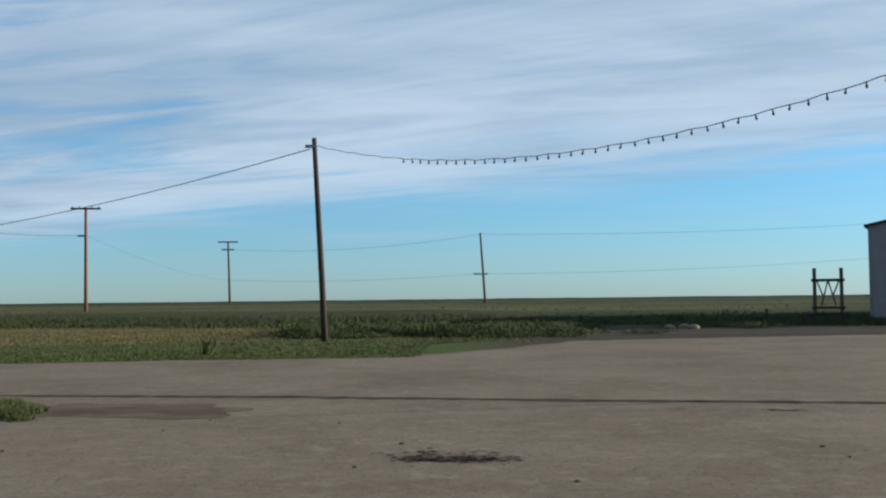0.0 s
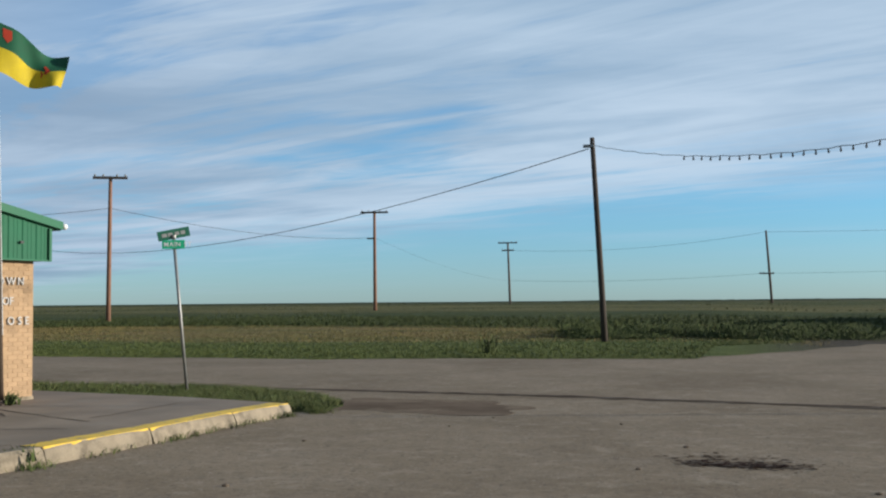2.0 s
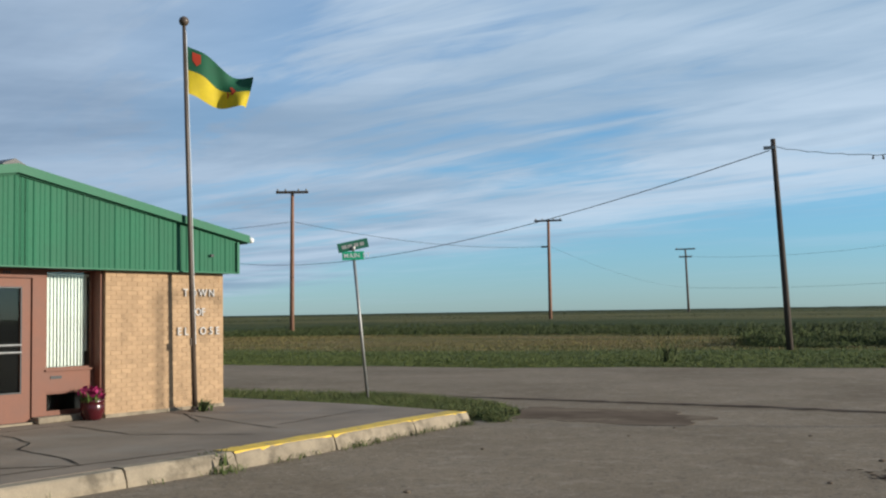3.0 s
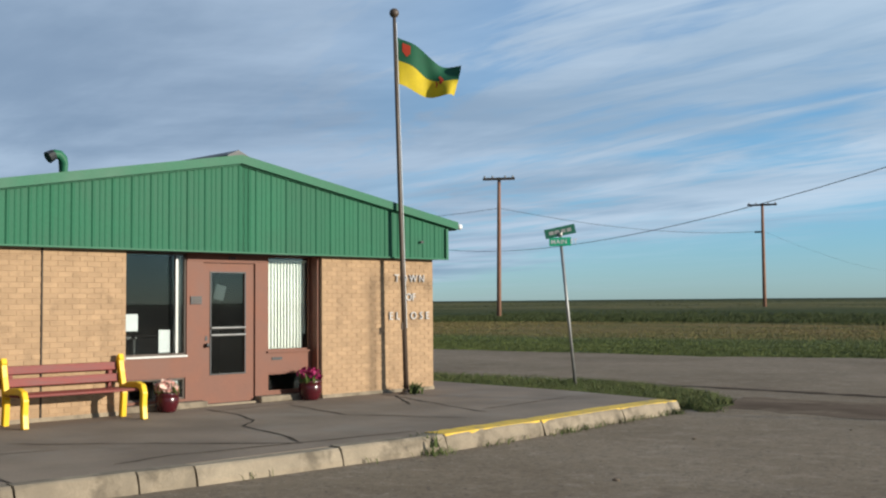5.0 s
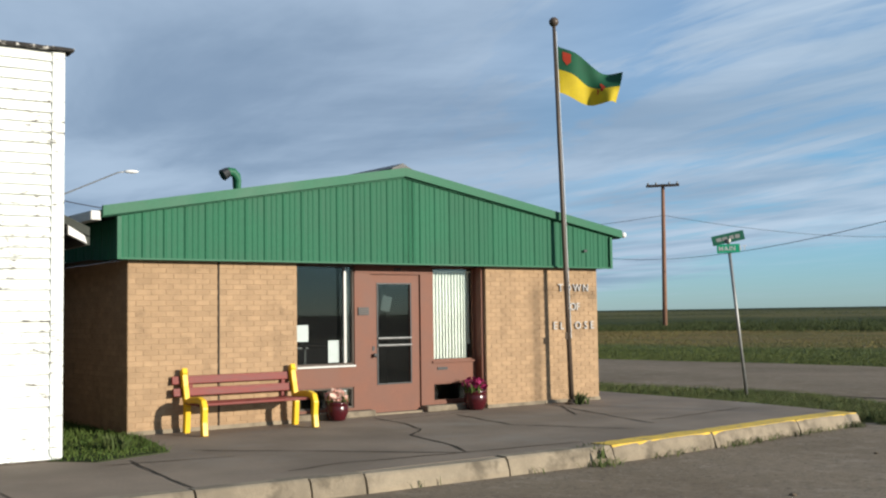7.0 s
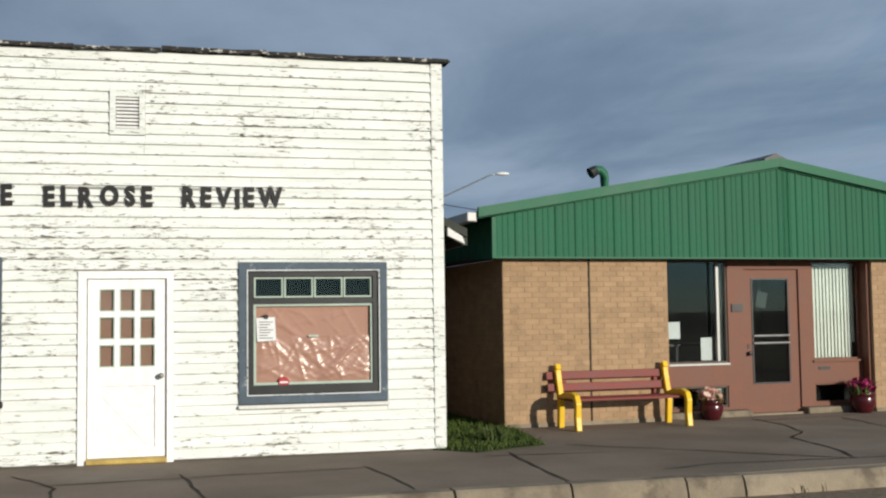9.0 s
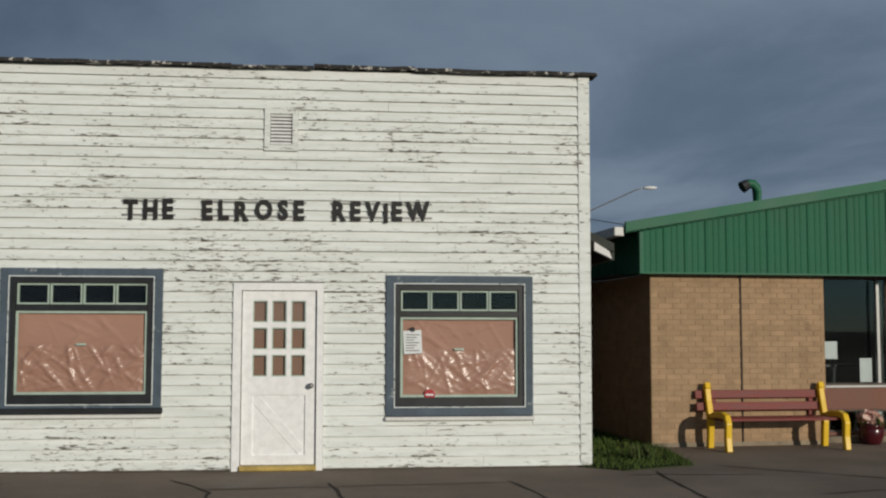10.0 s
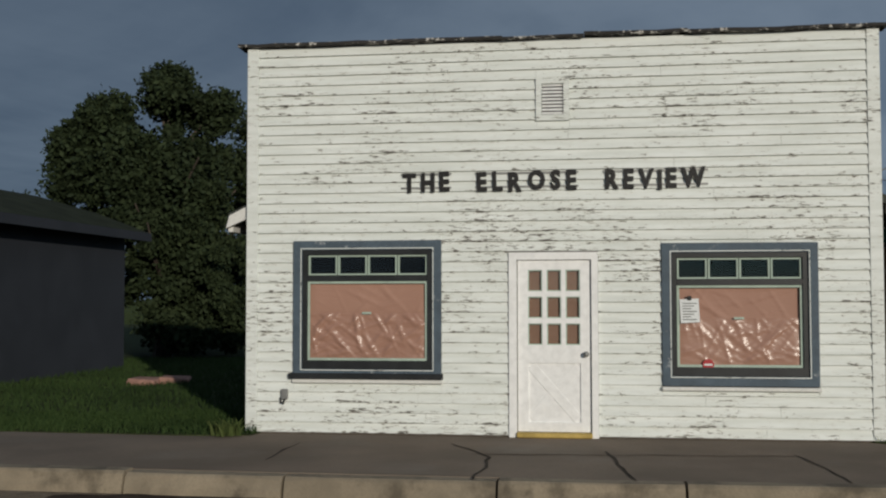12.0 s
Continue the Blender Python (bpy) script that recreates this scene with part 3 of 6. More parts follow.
def strip(name, points, width, z, mat, parent, seed=0):
    """A wandering sealed crack."""
    rr = random.Random(seed)
    pts = [Vector(p) for p in points]
    path = []
    for p, q in zip(pts, pts[1:]):
        k = max(2, int((q - p).length / 0.22))
        path += [p.lerp(q, j / k) for j in range(k)]
    path.append(pts[-1])
    bm = bmesh.new()
    last = None
    for i, p in enumerate(path):
        d = (path[min(i + 1, len(path) - 1)] - path[max(i - 1, 0)]).normalized()
        n = Vector((-d.y, d.x))
        off = 0.05 * noise.noise((p.x * 2.2, p.y * 2.2, seed)) * (1 if width < 0.1 else 1.6)
        w = width * rr.uniform(0.55, 1.25) * (0.4 if i in (0, len(path) - 1) else 1)
        c = p + n * off
        e = [bm.verts.new((c.x + n.x * w / 2, c.y + n.y * w / 2, z)), bm.verts.new((c.x - n.x * w / 2, c.y - n.y * w / 2, z)), ]
        if last:
            bm.faces.new((last[0], last[1], e[1], e[0]))
        last = e
    return part(name, bm, mat, parent)


pavement = bpy.data.objects["pavement"]
road = bpy.data.objects["road"]
CRACKS = [[(-12.2, 11.68), (-11.2, 11.32), (-10.5, 10.9), (-10.1, 10.3), (-8.8, 9.72), (-8.4, 9.46)], [(-11.6, 12.8), (-9.9, 12.1), (-8.2, 12.6)],
          [(-11.2, 15.0), (-10.0, 13.8)], [(-11.1, 7.6), (-9.9, 8.4), (-8.3, 9.4)], [(-11.7, 15.2), (-8.4, 13.4)], [(-10.85, 6.64), (-8.6, 5.95)],
          [(-8.8, 7.2), (-8.8, 7.95), (-8.35, 9.4), (-7.9, 11.0)], [(-11.9, 11.4), (-11.7, 13.3)], [(-8.65, 13.8), (-8.55, 16.3)], [(-11.0, -0.45), (-12.25, -0.14)],
          [(-12.0, 1.5), (-10.9, 1.75), (-9.6, 1.4)], [(-11.2, 3.0), (-9.35, 2.75)], [(-10.7, 4.8), (-9.0, 4.55)], [(-11.15, 1.6), (-10.9, 3.0), (-10.6, 4.75)], [(-10.7, 6.2), (-10.2, 7.6)]]
for i, c in enumerate(CRACKS):
    strip("crack", c, 0.036, 0.1545, M_TAR, pavement, i)
# darker strip of road along the southern kerb
strip("gutter_strip", [(x + 0.30, y) for x, y in KERB[1:5]], 0.42, ROAD + 0.0035, M_PATCH2, road, 41)
strip("crack", [(-9.3, 21.75), (-8.4, 21.6), (-3.0, 20.65), (2.1, 19.3), (7.2, 18.2), (20, 15.4)], 0.42, ROAD + 0.0045, M_PATCH2, road, 31)


def blot(name, cx, cy, rx, ry, mat, seed, turn=0.0, parent=None, z=ROAD + 0.004, label=""):
    pts = []
    for i in range(40):
        a = 2 * math.pi * i / 40
        r = 1 + 0.55 * noise.noise((2.3 * math.cos(a), 2.3 * math.sin(a), seed))
        x, y = rx * r * math.cos(a), ry * r * math.sin(a)
        pts.append((cx + x * math.cos(turn) - y * math.sin(turn), cy + x * math.sin(turn) + y * math.cos(turn)))
    return part(name, prism(bmesh.new(), pts, z - 0.003, z), mat, parent, label)


def spatter(cx, cy, rx, ry, count, seed, turn):
    """An old oil stain: many small ragged drops, thickest in the middle."""
    rr = random.Random(seed)
    bm = bmesh.new()
    for i in range(count):
        u, v = rr.gauss(0, 0.5), rr.gauss(0, 0.42)
        x, y = cx + rx * u * math.cos(turn) - ry * v * math.sin(turn), cy + rx * u * math.sin(turn) + ry * v * math.cos(turn)
        size = rr.uniform(0.010, 0.045) * max(0.35, 1 - 0.5 * math.hypot(u, v))
        z = ROAD + 0.004 + 0.00002 * i
        ring_v = []
        for j in range(9):
            r = size * rr.uniform(0.6, 1.3)
            ring_v.append(bm.verts.new((x + 1.7 * r * math.cos(j * 0.698), y + r * math.sin(j * 0.698), z)))
        bm.faces.new(ring_v)
    ob = part("stain", bm, M_STAIN, road, "dark oil stain on the asphalt")
    ob["kind"] = "stuff"


spatter(0.15, 12.3, 0.75, 0.26, 460, 3, -0.12)
spatter(0.0, 12.6, 1.0, 0.75, 170, 4, -0.12)
spatter(5.3, 17.2, 0.45, 0.16, 60, 5, -0.25)
spatter(3.7, 17.6, 0.14, 0.08, 12, 6, 0)
blot("asphalt_patch", -5.1, 18.3, 2.1, 1.25, M_PATCH, 5, -0.25, road)
rs = random.Random(8)
for i in range(14):
    x, y = rs.uniform(-6, 5), rs.uniform(7.5, 17)
    bm = bmesh.new()
    bmesh.ops.create_icosphere(bm, subdivisions=1, radius=rs.uniform(0.015, 0.035), matrix=Matrix.Translation((x, y, ROAD + 0.008)) @ Matrix.Diagonal((1.3, 1, 0.6, 1)))
    tagged(part("pebble", bm, M_PATCH), "small loose pebble on the asphalt", "pebble", "pebbles on the street")

# lawns and verges
LAWN_GAP = [(-11.0, 6.35), (-11.15, 7.35), (-12.9, 8.05), (-25, 10.4), (-25, 3.2), (-13, 5.6), (-11.6, 6.0)]
LAWN_SOUTH = [(-13.0, -0.72), (-13.05, -1.2), (-13.72, -3.6), (-16.5, -14), (-75, -14), (-75, 4), (-24, 2.5), (-14.0, -0.3)]
VERGE = [(-6.55, 17.1), (-6.45, 18.1), (-7.5, 19.6), (-9.5, 20.9), (-12, 21.6), (-20, 21.9), (-75, 22.2), (-75, 19.8), (-16, 19.25), (-12.5, 18.25), (-9.1, 17.4), (-7.3, 16.8)]
slab("lawn", ragged(LAWN_GAP, 0.3, 0.06, 3), 0.05, 0.162, M_LAWN, "grass strip between the two buildings", "lawn")
slab("lawn", ragged(LAWN_SOUTH, 0.4, 0.08, 4), -0.09, 0.163, M_LAWN, "dark green mown lawn beside the wooden shop", "lawn")
slab("verge", ragged(VERGE, 0.35, 0.14, 5), -0.09, -0.012, M_LAWN, "rough grass verge round the end of the kerb", "verge")


def inside(poly, x, y):
    hit = False
    for (x0, y0), (x1, y1) in zip(poly, poly[1:] + poly[:1]):
        if (y0 > y) != (y1 > y) and x < (x1 - x0) * (y - y0) / (y1 - y0) + x0:
            hit = not hit
    return hit


def scatter(rng, poly, n, z, x_range, y_range):
    got = []
    while len(got) < n:
        x, y = rng.uniform(*x_range), rng.uniform(*y_range)
        if inside(poly, x, y):
            got.append((x, y, z))
    return got


rg = np.random.default_rng(11)
WHITE_AT, GREEN_AT = pose(-13.28, -0.66, 0.15, 0, 0, 90 - 14.7), pose(-13.1, 8.0, 0.15, 0, 0, 90 - 10.9)
WHITE_IN, GREEN_IN = WHITE_AT.inverted(), GREEN_AT.inverted()


def free(p):
    a, b = WHITE_IN @ Vector(p), GREEN_IN @ Vector(p)
    return not (-0.05 < a.x < 7.1 and a.y > 0) and not (-0.02 < b.x < 8.7 and b.y > 0)


spots = [p for p in scatter(rg, LAWN_GAP, 16000, 0.155, (-20, -10.9), (5, 10)) if free(p)]
sheet_mesh("grass", *blades(rg, spots, 0.08, 0.012, 0.6), M_GRASS, "green grass between the buildings", "grass")
spots = [p for p in scatter(rg, LAWN_SOUTH, 42000, 0.155, (-30, -12.9), (-9, 2)) if free(p)]
spots += [p for p in scatter(rg, LAWN_SOUTH, 7000, 0.155, (-15.5, -12.9), (-6, 0)) if free(p)]
sheet_mesh("grass", *blades(rg, spots, 0.10, 0.016, 0.5), M_LAWNGRASS, "dark green lawn grass beside the wooden shop", "grass")
spots = scatter(rg, VERGE, 22000, -0.015, (-24, -6.3), (16.5, 22)) + scatter(rg, VERGE, 14000, -0.015, (-11, -6.3), (16.5, 21.5))
sheet_mesh("grass", *blades(rg, spots, 0.12, 0.014, 0.7), M_VERGE, "rough verge grass by the street sign", "grass")
tufts = []
for t in range(36):
    p, d = kerb_line(TOTAL - abs(rg.normal(0, 2.4)))
    c = p + Vector((d.y, -d.x)) * rg.uniform(0.0, 0.12)
    tufts += [(c.x + rg.normal(0, 0.06), c.y + rg.normal(0, 0.09), ROAD) for _ in range(14)]
for c, k in (((-6.45, 16.9), 260), ((-6.6, 17.2), 260), ((-6.75, 16.2), 60), ((-7.42, 10.62), 120), ((-7.32, 10.5), 60)):
    tufts += [(c[0] + rg.normal(0, 0.10), c[1] + rg.normal(0, 0.10), ROAD) for _ in range(k)]
sheet_mesh("grass", *blades(rg, tufts, 0.09, 0.012, 0.6), M_VERGE, "weedy grass growing at the kerb", "grass")

# roadside and field plants
near = []
while len(near) < 70000:
    x, d = rg.uniform(-48, 3), abs(rg.normal(0, 5))
    y0 = float(np.interp(x, [p[0] for p in NORTH_EDGE], [p[1] for p in NORTH_EDGE])) - 0.25
    near.append((x, y0 + d, rise(x, y0 + d) - 0.03))
sheet_mesh("grass", *blades(rg, near, 0.10, 0.03, 0.8), M_MEADOW, "green roadside grass along the street edge", "grass")
dry = [(x, y, rise(x, y) - 0.03) for x, y in zip(rg.uniform(-70, 4, 50000), 44 + 18 * rg.random(50000) ** 0.8)]
sheet_mesh("grass", *blades(rg, dry, 0.11, 0.04, 0.8), M_STRAW, "dry tan-green meadow grass", "grass")
weeds = []
for c in range(900):
    x = rg.uniform(-110, 30)
    y = 62 + 0.04 * x + abs(rg.normal(0, 8)) + 5 * noise.noise((x * 0.05, 0, 0))
    for _ in range(90):
        xx, yy = x + rg.normal(0, 1.6), y + rg.normal(0, 0.7)
        weeds.append((xx, yy, rise(xx, yy) - 0.05))
sheet_mesh("weeds", *blades(rg, weeds, 0.32, 0.045, 0.7), M_WEED, "band of tall dark green weeds across the field", "weeds")
bush = []
for c in range(80):
    x = rg.uniform(-7.5, 5.5) if c % 5 else rg.uniform(5, 24)
    y = (46 if x < 2 else 47 + (x - 2) * 0.75) + abs(rg.normal(0, 4.0)) + 0.6
    h = rg.uniform(0.08, 0.8) * min(1, 0.4 + (y - 46) * 0.25) * (1 if x < 6.5 else 0.5)
    for _ in range(700):
        xx, yy = x + rg.normal(0, 0.6), y + rg.normal(0, 0.5)
        bush.append((xx, yy, rise(xx, yy) + rg.uniform(-0.1, 0.75) * h))
sheet_mesh("weeds", *blades(rg, bush, 0.13, 0.03, 0.9), M_BUSH, "clump of leafy bushes and weeds by the pole", "weeds")
far = []
for c in range(2600):
    x, y = rg.uniform(-260, 120), 105 + 260 * rg.random() ** 1.6
    far += [(x + rg.normal(0, 2), y + rg.normal(0, 1.2), rise(x, y) - 0.1) for _ in range(6)]
sheet_mesh("weeds", *blades(rg, far, 0.20, 0.16, 0.8), M_WEED, "distant weeds and low scrub", "weeds")


# ---- distance: poles, wires, sheds ----
def utility_pole(top, foot, mat, arms, label, radius=0.15):
    """A wooden pole from foot to top with cross-arms: (metres below the top, half length, turn in degrees)."""
    ob = thing("utility_pole", Matrix.Translation(foot), label, "utility pole", "utility poles")
    t = Vector(top) - Vector(foot)
    part("pole", tube(bmesh.new(), [(0, 0, -0.4), t * 0.33, t * 0.66, t], [radius, radius * 0.92, radius * 0.82, radius * 0.7], 12), mat, ob, smooth=True)
    for drop, half, turn in arms:
        m = Matrix.Translation(t - Vector((0, 0, drop))) @ pose(0, 0, 0, 0, 0, turn)
        arm = part("crossarm", boxed(-half, half, -0.08 - radius, 0.04 - radius, -0.09, 0.09, m), M_POLEDARK, ob)
        for x in (-half * 0.88, -half * 0.4, half * 0.4, half * 0.88):
            bm = lathe(bmesh.new(), [(0.03, 0.09), (0.07, 0.12), (0.07, 0.2), (0.03, 0.25)], 8)
            bmesh.ops.transform(bm, matrix=m @ Matrix.Translation((x, -0.02 - radius, 0)), verts=bm.verts)
            part("insulator", bm, M_STEEL, arm)
    return ob


def ray_z(dist, el):
    return EYE + dist * math.tan(radians(el))


POLE = polar(6.62, 45.2, ray_z(45.2, 8.5))
pole_foot = polar(6.1, 45.0, rise(-4.8, 44.7) - 0.02)
light_pole = utility_pole(POLE, pole_foot, M_POLEDARK, [], "leaning dark wooden pole at the road edge carrying a light string", 0.135)
part("pole_bracket", boxed(-0.1, 0.35, -0.06, 0.06, -0.06, 0.06, Matrix.Translation(POLE - pole_foot - Vector((0.25, 0.1, 0.35)))), M_STEEL, light_pole)
PA = polar(31.27, 79, ray_z(79, 6.5))
PB = polar(17.98, 112, ray_z(112, 4.85))
PC = polar(11.04, 172, ray_z(172, 3.2))
PD = polar(-1.98, 161, ray_z(161, 3.56))
utility_pole(PA, polar(31.34, 79, ray_z(79, -0.95)), M_POLERED, [(0.12, 1.15, 25)], "reddish weathered wooden utility pole with a crossarm", 0.17)
utility_pole(PB, polar(17.96, 112, ray_z(112, -0.5)), M_POLERED, [(0.12, 1.4, 12)], "reddish weathered wooden utility pole with a crossarm", 0.19)
utility_pole(PC, polar(10.95, 172, rise(-32, 169)), M_POLEGREY, [(0.12, 1.5, 8), (1.3, 0.95, 8)], "grey wooden utility pole with two crossarms", 0.19)
utility_pole(PD, polar(-2.2, 161, rise(6, 161)), M_POLEGREY, [(6.05, 1.0, -4)], "grey leaning wooden utility pole far off", 0.19)
FAR = Vector((-69.4, 96.8, 8.0))
utility_pole(FAR + Vector((0, 0, 0.2)), (-69.4, 96.8, 0.9), M_POLERED, [], "reddish weathered wooden utility pole", 0.15)
part("side_arm", boxed(-0.8, 0.05, -0.06, 0.06, -0.08, 0.08, Matrix.Translation((0, 0, PB.z - ray_z(112, -0.5) - 2.75)) @ pose(0, 0, 0, 0, 0, 14)), M_POLEDARK, [o for o in bpy.data.objects if o.name.startswith("utility_pole")][2])


def wire(p, q, sag, radius=0.02, label="thin black overhead wire between poles"):
    pts = [Vector(p).lerp(Vector(q), i / 20) - Vector((0, 0, 4 * sag * (i / 20) * (1 - i / 20))) for i in range(21)]
    ob = part("overhead_wire", tube(bmesh.new(), pts, radius, 5), M_WIRE, smooth=True)
    return tagged(ob, label, "wire", "overhead wires")


wire(POLE - Vector((0.15, 0, 0.45)), FAR, 2.2, 0.020)
wire(PA - Vector((0, 0, 2.2)), PB - Vector((0.7, 0, 2.7)), 0.7, 0.016)
wire(PB - Vector((-0.1, 0, 2.7)), PC - Vector((0, 0, 6.0)), 0.8, 0.008)
wire(PC - Vector((-0.8, 0, 1.3)), PD - Vector((0, 0, 0.2)), 1.0, 0.017)
wire(PC - Vector((0, 0, 6.0)), PD - Vector((1.0, 0, 6.05)), 0.5, 0.016)
wire(PD - Vector((0, 0, 0.2)), polar(-27, 190, 14.2), 0.9, 0.017)
wire(PD - Vector((-1.0, 0, 6.05)), polar(-27, 190, 9.2), 0.9, 0.015)
wire(PA - Vector((0, 0, 2.2)), polar(45, 76, 7.4), 0.5, 0.016)
for p in (polar(-27, 190, 14.2),):
    utility_pole(p, (p.x, p.y, 1.7), M_POLEGREY, [], "grey wooden utility pole far off", 0.19)
p = polar(45, 76, 7.6)
utility_pole(p, (p.x, p.y, 0.2), M_POLERED, [], "reddish weathered wooden utility pole", 0.15)


def light_string():
    """Bulbs on a slack wire from the leaning pole across the street."""
    end = Vector((-4.9 + 24.9 * 0.72, 44.7 - 33.2 * 0.72, 0))

    def at(s):
        return Vector((POLE.x + (end.x - POLE.x) * s / 0.72, POLE.y + (end.y - POLE.y) * s / 0.72, 8.15 - 10.2 * s + 12.9 * s * s))
    ob = thing("light_string", Matrix.Translation((0, 0, 0)), "slack string of dark festoon bulbs hung from the leaning pole", "string lights")
    part("cable", tube(bmesh.new(), [at(i * 0.72 / 60) + Vector((0, 0, 0.02 * math.sin(i * 2.3))) for i in range(61)], 0.013, 6), M_WIRE, ob, smooth=True)
    me = None
    s, i = 0.152, 0
    rr = random.Random(6)
    while s < 0.715:
        if me is None:
            bm = lathe(bmesh.new(), [(0.010, 0.0), (0.022, -0.015), (0.022, -0.07), (0.033, -0.09), (0.036, -0.12), (0.022, -0.15), (0.006, -0.16)], 8)
            first = part("bulb", bm, M_WIRE, ob, "dark festoon bulb in its socket")
            me = first.data
            b = first
        else:
            b = new("bulb", me)
            b.parent = ob
        b.location = at(s)
        b.rotation_euler = (rr.uniform(-0.25, 0.25), rr.uniform(-0.25, 0.25), 0)
        s += 0.0122
    p = at(0.72)
    utility_pole(p + Vector((0, 0, 0.1)), (p.x, p.y, ROAD), M_STEEL, [], "thin steel pole holding the light string", 0.05)


light_string()


def grey_shed():
    m = Matrix.Translation(polar(-21.2, 75, 0)) @ pose(0, 0, 0, 0, 0, -25)
    g = rise(*polar(-21.2, 75).xy)
    ob = thing("metal_shed", m @ Matrix.Translation((0, 0, g - 0.1)), "grey metal-sided shed with a low gable", "shed")
    bm = upright(bmesh.new(), [(0, 0), (13, 0), (13, 6.0), (6.5, 7.3), (0, 6.0)], 0, 18)
    part("shed_wall", bm, M_SHED, ob)
    part("roof", upright(bmesh.new(), [(-0.25, 5.95), (6.5, 7.34), (13.25, 5.95), (13.25, 6.1), (6.5, 7.5), (-0.25, 6.1)], -0.2, 18.2), M_ROOF, ob)
    part("corner_trim", boxed(-0.03, 0.16, -0.03, 0.1, 0.0, 5.95), M_STEEL, ob)


def timber_frame():
    """Two posts with cross-beams and braces, standing on the dirt lot."""
    p, q = polar(-18.65, 72), polar(-19.9, 72)
    g = rise(p.x, p.y) - 0.05
    w = (q - p).length
    ob = thing("timber_frame", Matrix.Translation((p.x, p.y, g)) @ pose(0, 0, 0, 0, 0, math.degrees(math.atan2(q.y - p.y, q.x - p.x))), "old dark timber hoist frame with two posts on the dirt lot", "frame")
    h = ray_z(72, 1.44) - g
    for x in (0, w):
        part("post", boxed(x - 0.11, x + 0.11, -0.11, 0.11, 0, h, bevel=0.02), M_POLEGREY, ob)
    for z, t in ((h - 0.75, 0.09), (0.85, 0.08), (0.45, 0.07)):
        part("beam", boxed(-0.2, w + 0.2, -0.16, -0.02, z - t, z + t, bevel=0.02), M_RUST, ob)
    for x0, x1 in ((w * 0.08, w * 0.3), (w * 0.5, w * 0.25), (w * 0.5, w * 0.78), (w * 0.92, w * 0.68)):
        part("brace", tube(bmesh.new(), [(x0, 0, h - 0.75), (x1, 0, 1.0 if abs(x0 - w / 2) < 0.1 else h - 1.7)], 0.05, 6), M_RUST, ob)
    for x in (-0.35, w + 0.3):
        part("footing", boxed(x - 0.28, x + 0.28, -0.4, 0.3, 0, 0.55, bevel=0.06), M_RUST, ob)


def implement():
    p, q = polar(-15.3, 66), polar(-17.5, 66)
    g = rise(p.x, p.y) - 0.03
    w = (q - p).length
    ob = thing("farm_implement", Matrix.Translation((p.x, p.y, g)) @ pose(0, 0, 0, 0, 0, math.degrees(math.atan2(q.y - p.y, q.x - p.x))), "low rusty farm implement on the dirt lot", "implement")
    part("beam", boxed(0, w, -0.06, 0.06, 0.36, 0.46, bevel=0.02), M_RUST, ob)
    for x in (0.05, w - 0.05):
        part("leg", boxed(x - 0.06, x + 0.06, -0.3, 0.3, 0, 0.4, bevel=0.03), M_RUST, ob)
    part("upright", boxed(w * 0.45, w * 0.45 + 0.14, -0.07, 0.07, 0.44, 0.95, bevel=0.02), M_RUST, ob)


grey_shed()
timber_frame()
implement()
for i, (az, d) in enumerate(((-11.6, 60), (-12.3, 60.5), (-12.8, 60))):
    p = polar(az, d)
    bm = bmesh.new()
    bmesh.ops.create_icosphere(bm, subdivisions=2, radius=0.3)
    for v in bm.verts:
        v.co = Vector((v.co.x * 1.1, v.co.y * 0.8, max(-0.2, v.co.z * 0.6))) * (1 + 0.4 * noise.noise(v.co * 3 + Vector((i * 5, 0, 0))))
    bmesh.ops.transform(bm, matrix=Matrix.Translation((p.x, p.y, rise(p.x, p.y) + 0.1)), verts=bm.verts)
    tagged(part("rubble", bm, M_KERB), "pale heap of rubble on the dirt lot", "rubble", "rubble heaps")


def street_lamp():
    foot = polar(63.5, 45, 0.0)
    head = polar(58.5, 45, ray_z(45, 7.36))
    ob = thing("street_lamp", Matrix.Translation(foot), "grey street lamp with a long bracket arm behind the buildings", "street lamp")
    r = head - foot
    k = Vector((r.x, r.y, 0))
    part("pole", tube(bmesh.new(), [(0, 0, -0.2), (0, 0, r.z - 1.6)], [0.1, 0.07], 10), M_STEEL, ob, smooth=True)
    part("arm", tube(bmesh.new(), [(0, 0, r.z - 1.7), k * 0.3 + Vector((0, 0, r.z - 1.05)), k * 0.7 + Vector((0, 0, r.z - 0.35)), k * 0.87 + Vector((0, 0, r.z - 0.05)), k * 0.95 + Vector((0, 0, r.z))], 0.027, 8), M_STEEL, ob, smooth=True)
    bm = bmesh.new()
    bmesh.ops.create_icosphere(bm, subdivisions=2, radius=1.0, matrix=Matrix.Translation(r) @ pose(0, 0, 0, 0, 0, math.degrees(math.atan2(k.y, k.x))) @ Matrix.Diagonal((0.30, 0.11, 0.075, 1)))
    part("lamp_head", bm, M_LAMP, ob, smooth=True)


street_lamp()
wire(polar(64, 44, 6.6), polar(50, 48, 6.0), 0.5, 0.018)


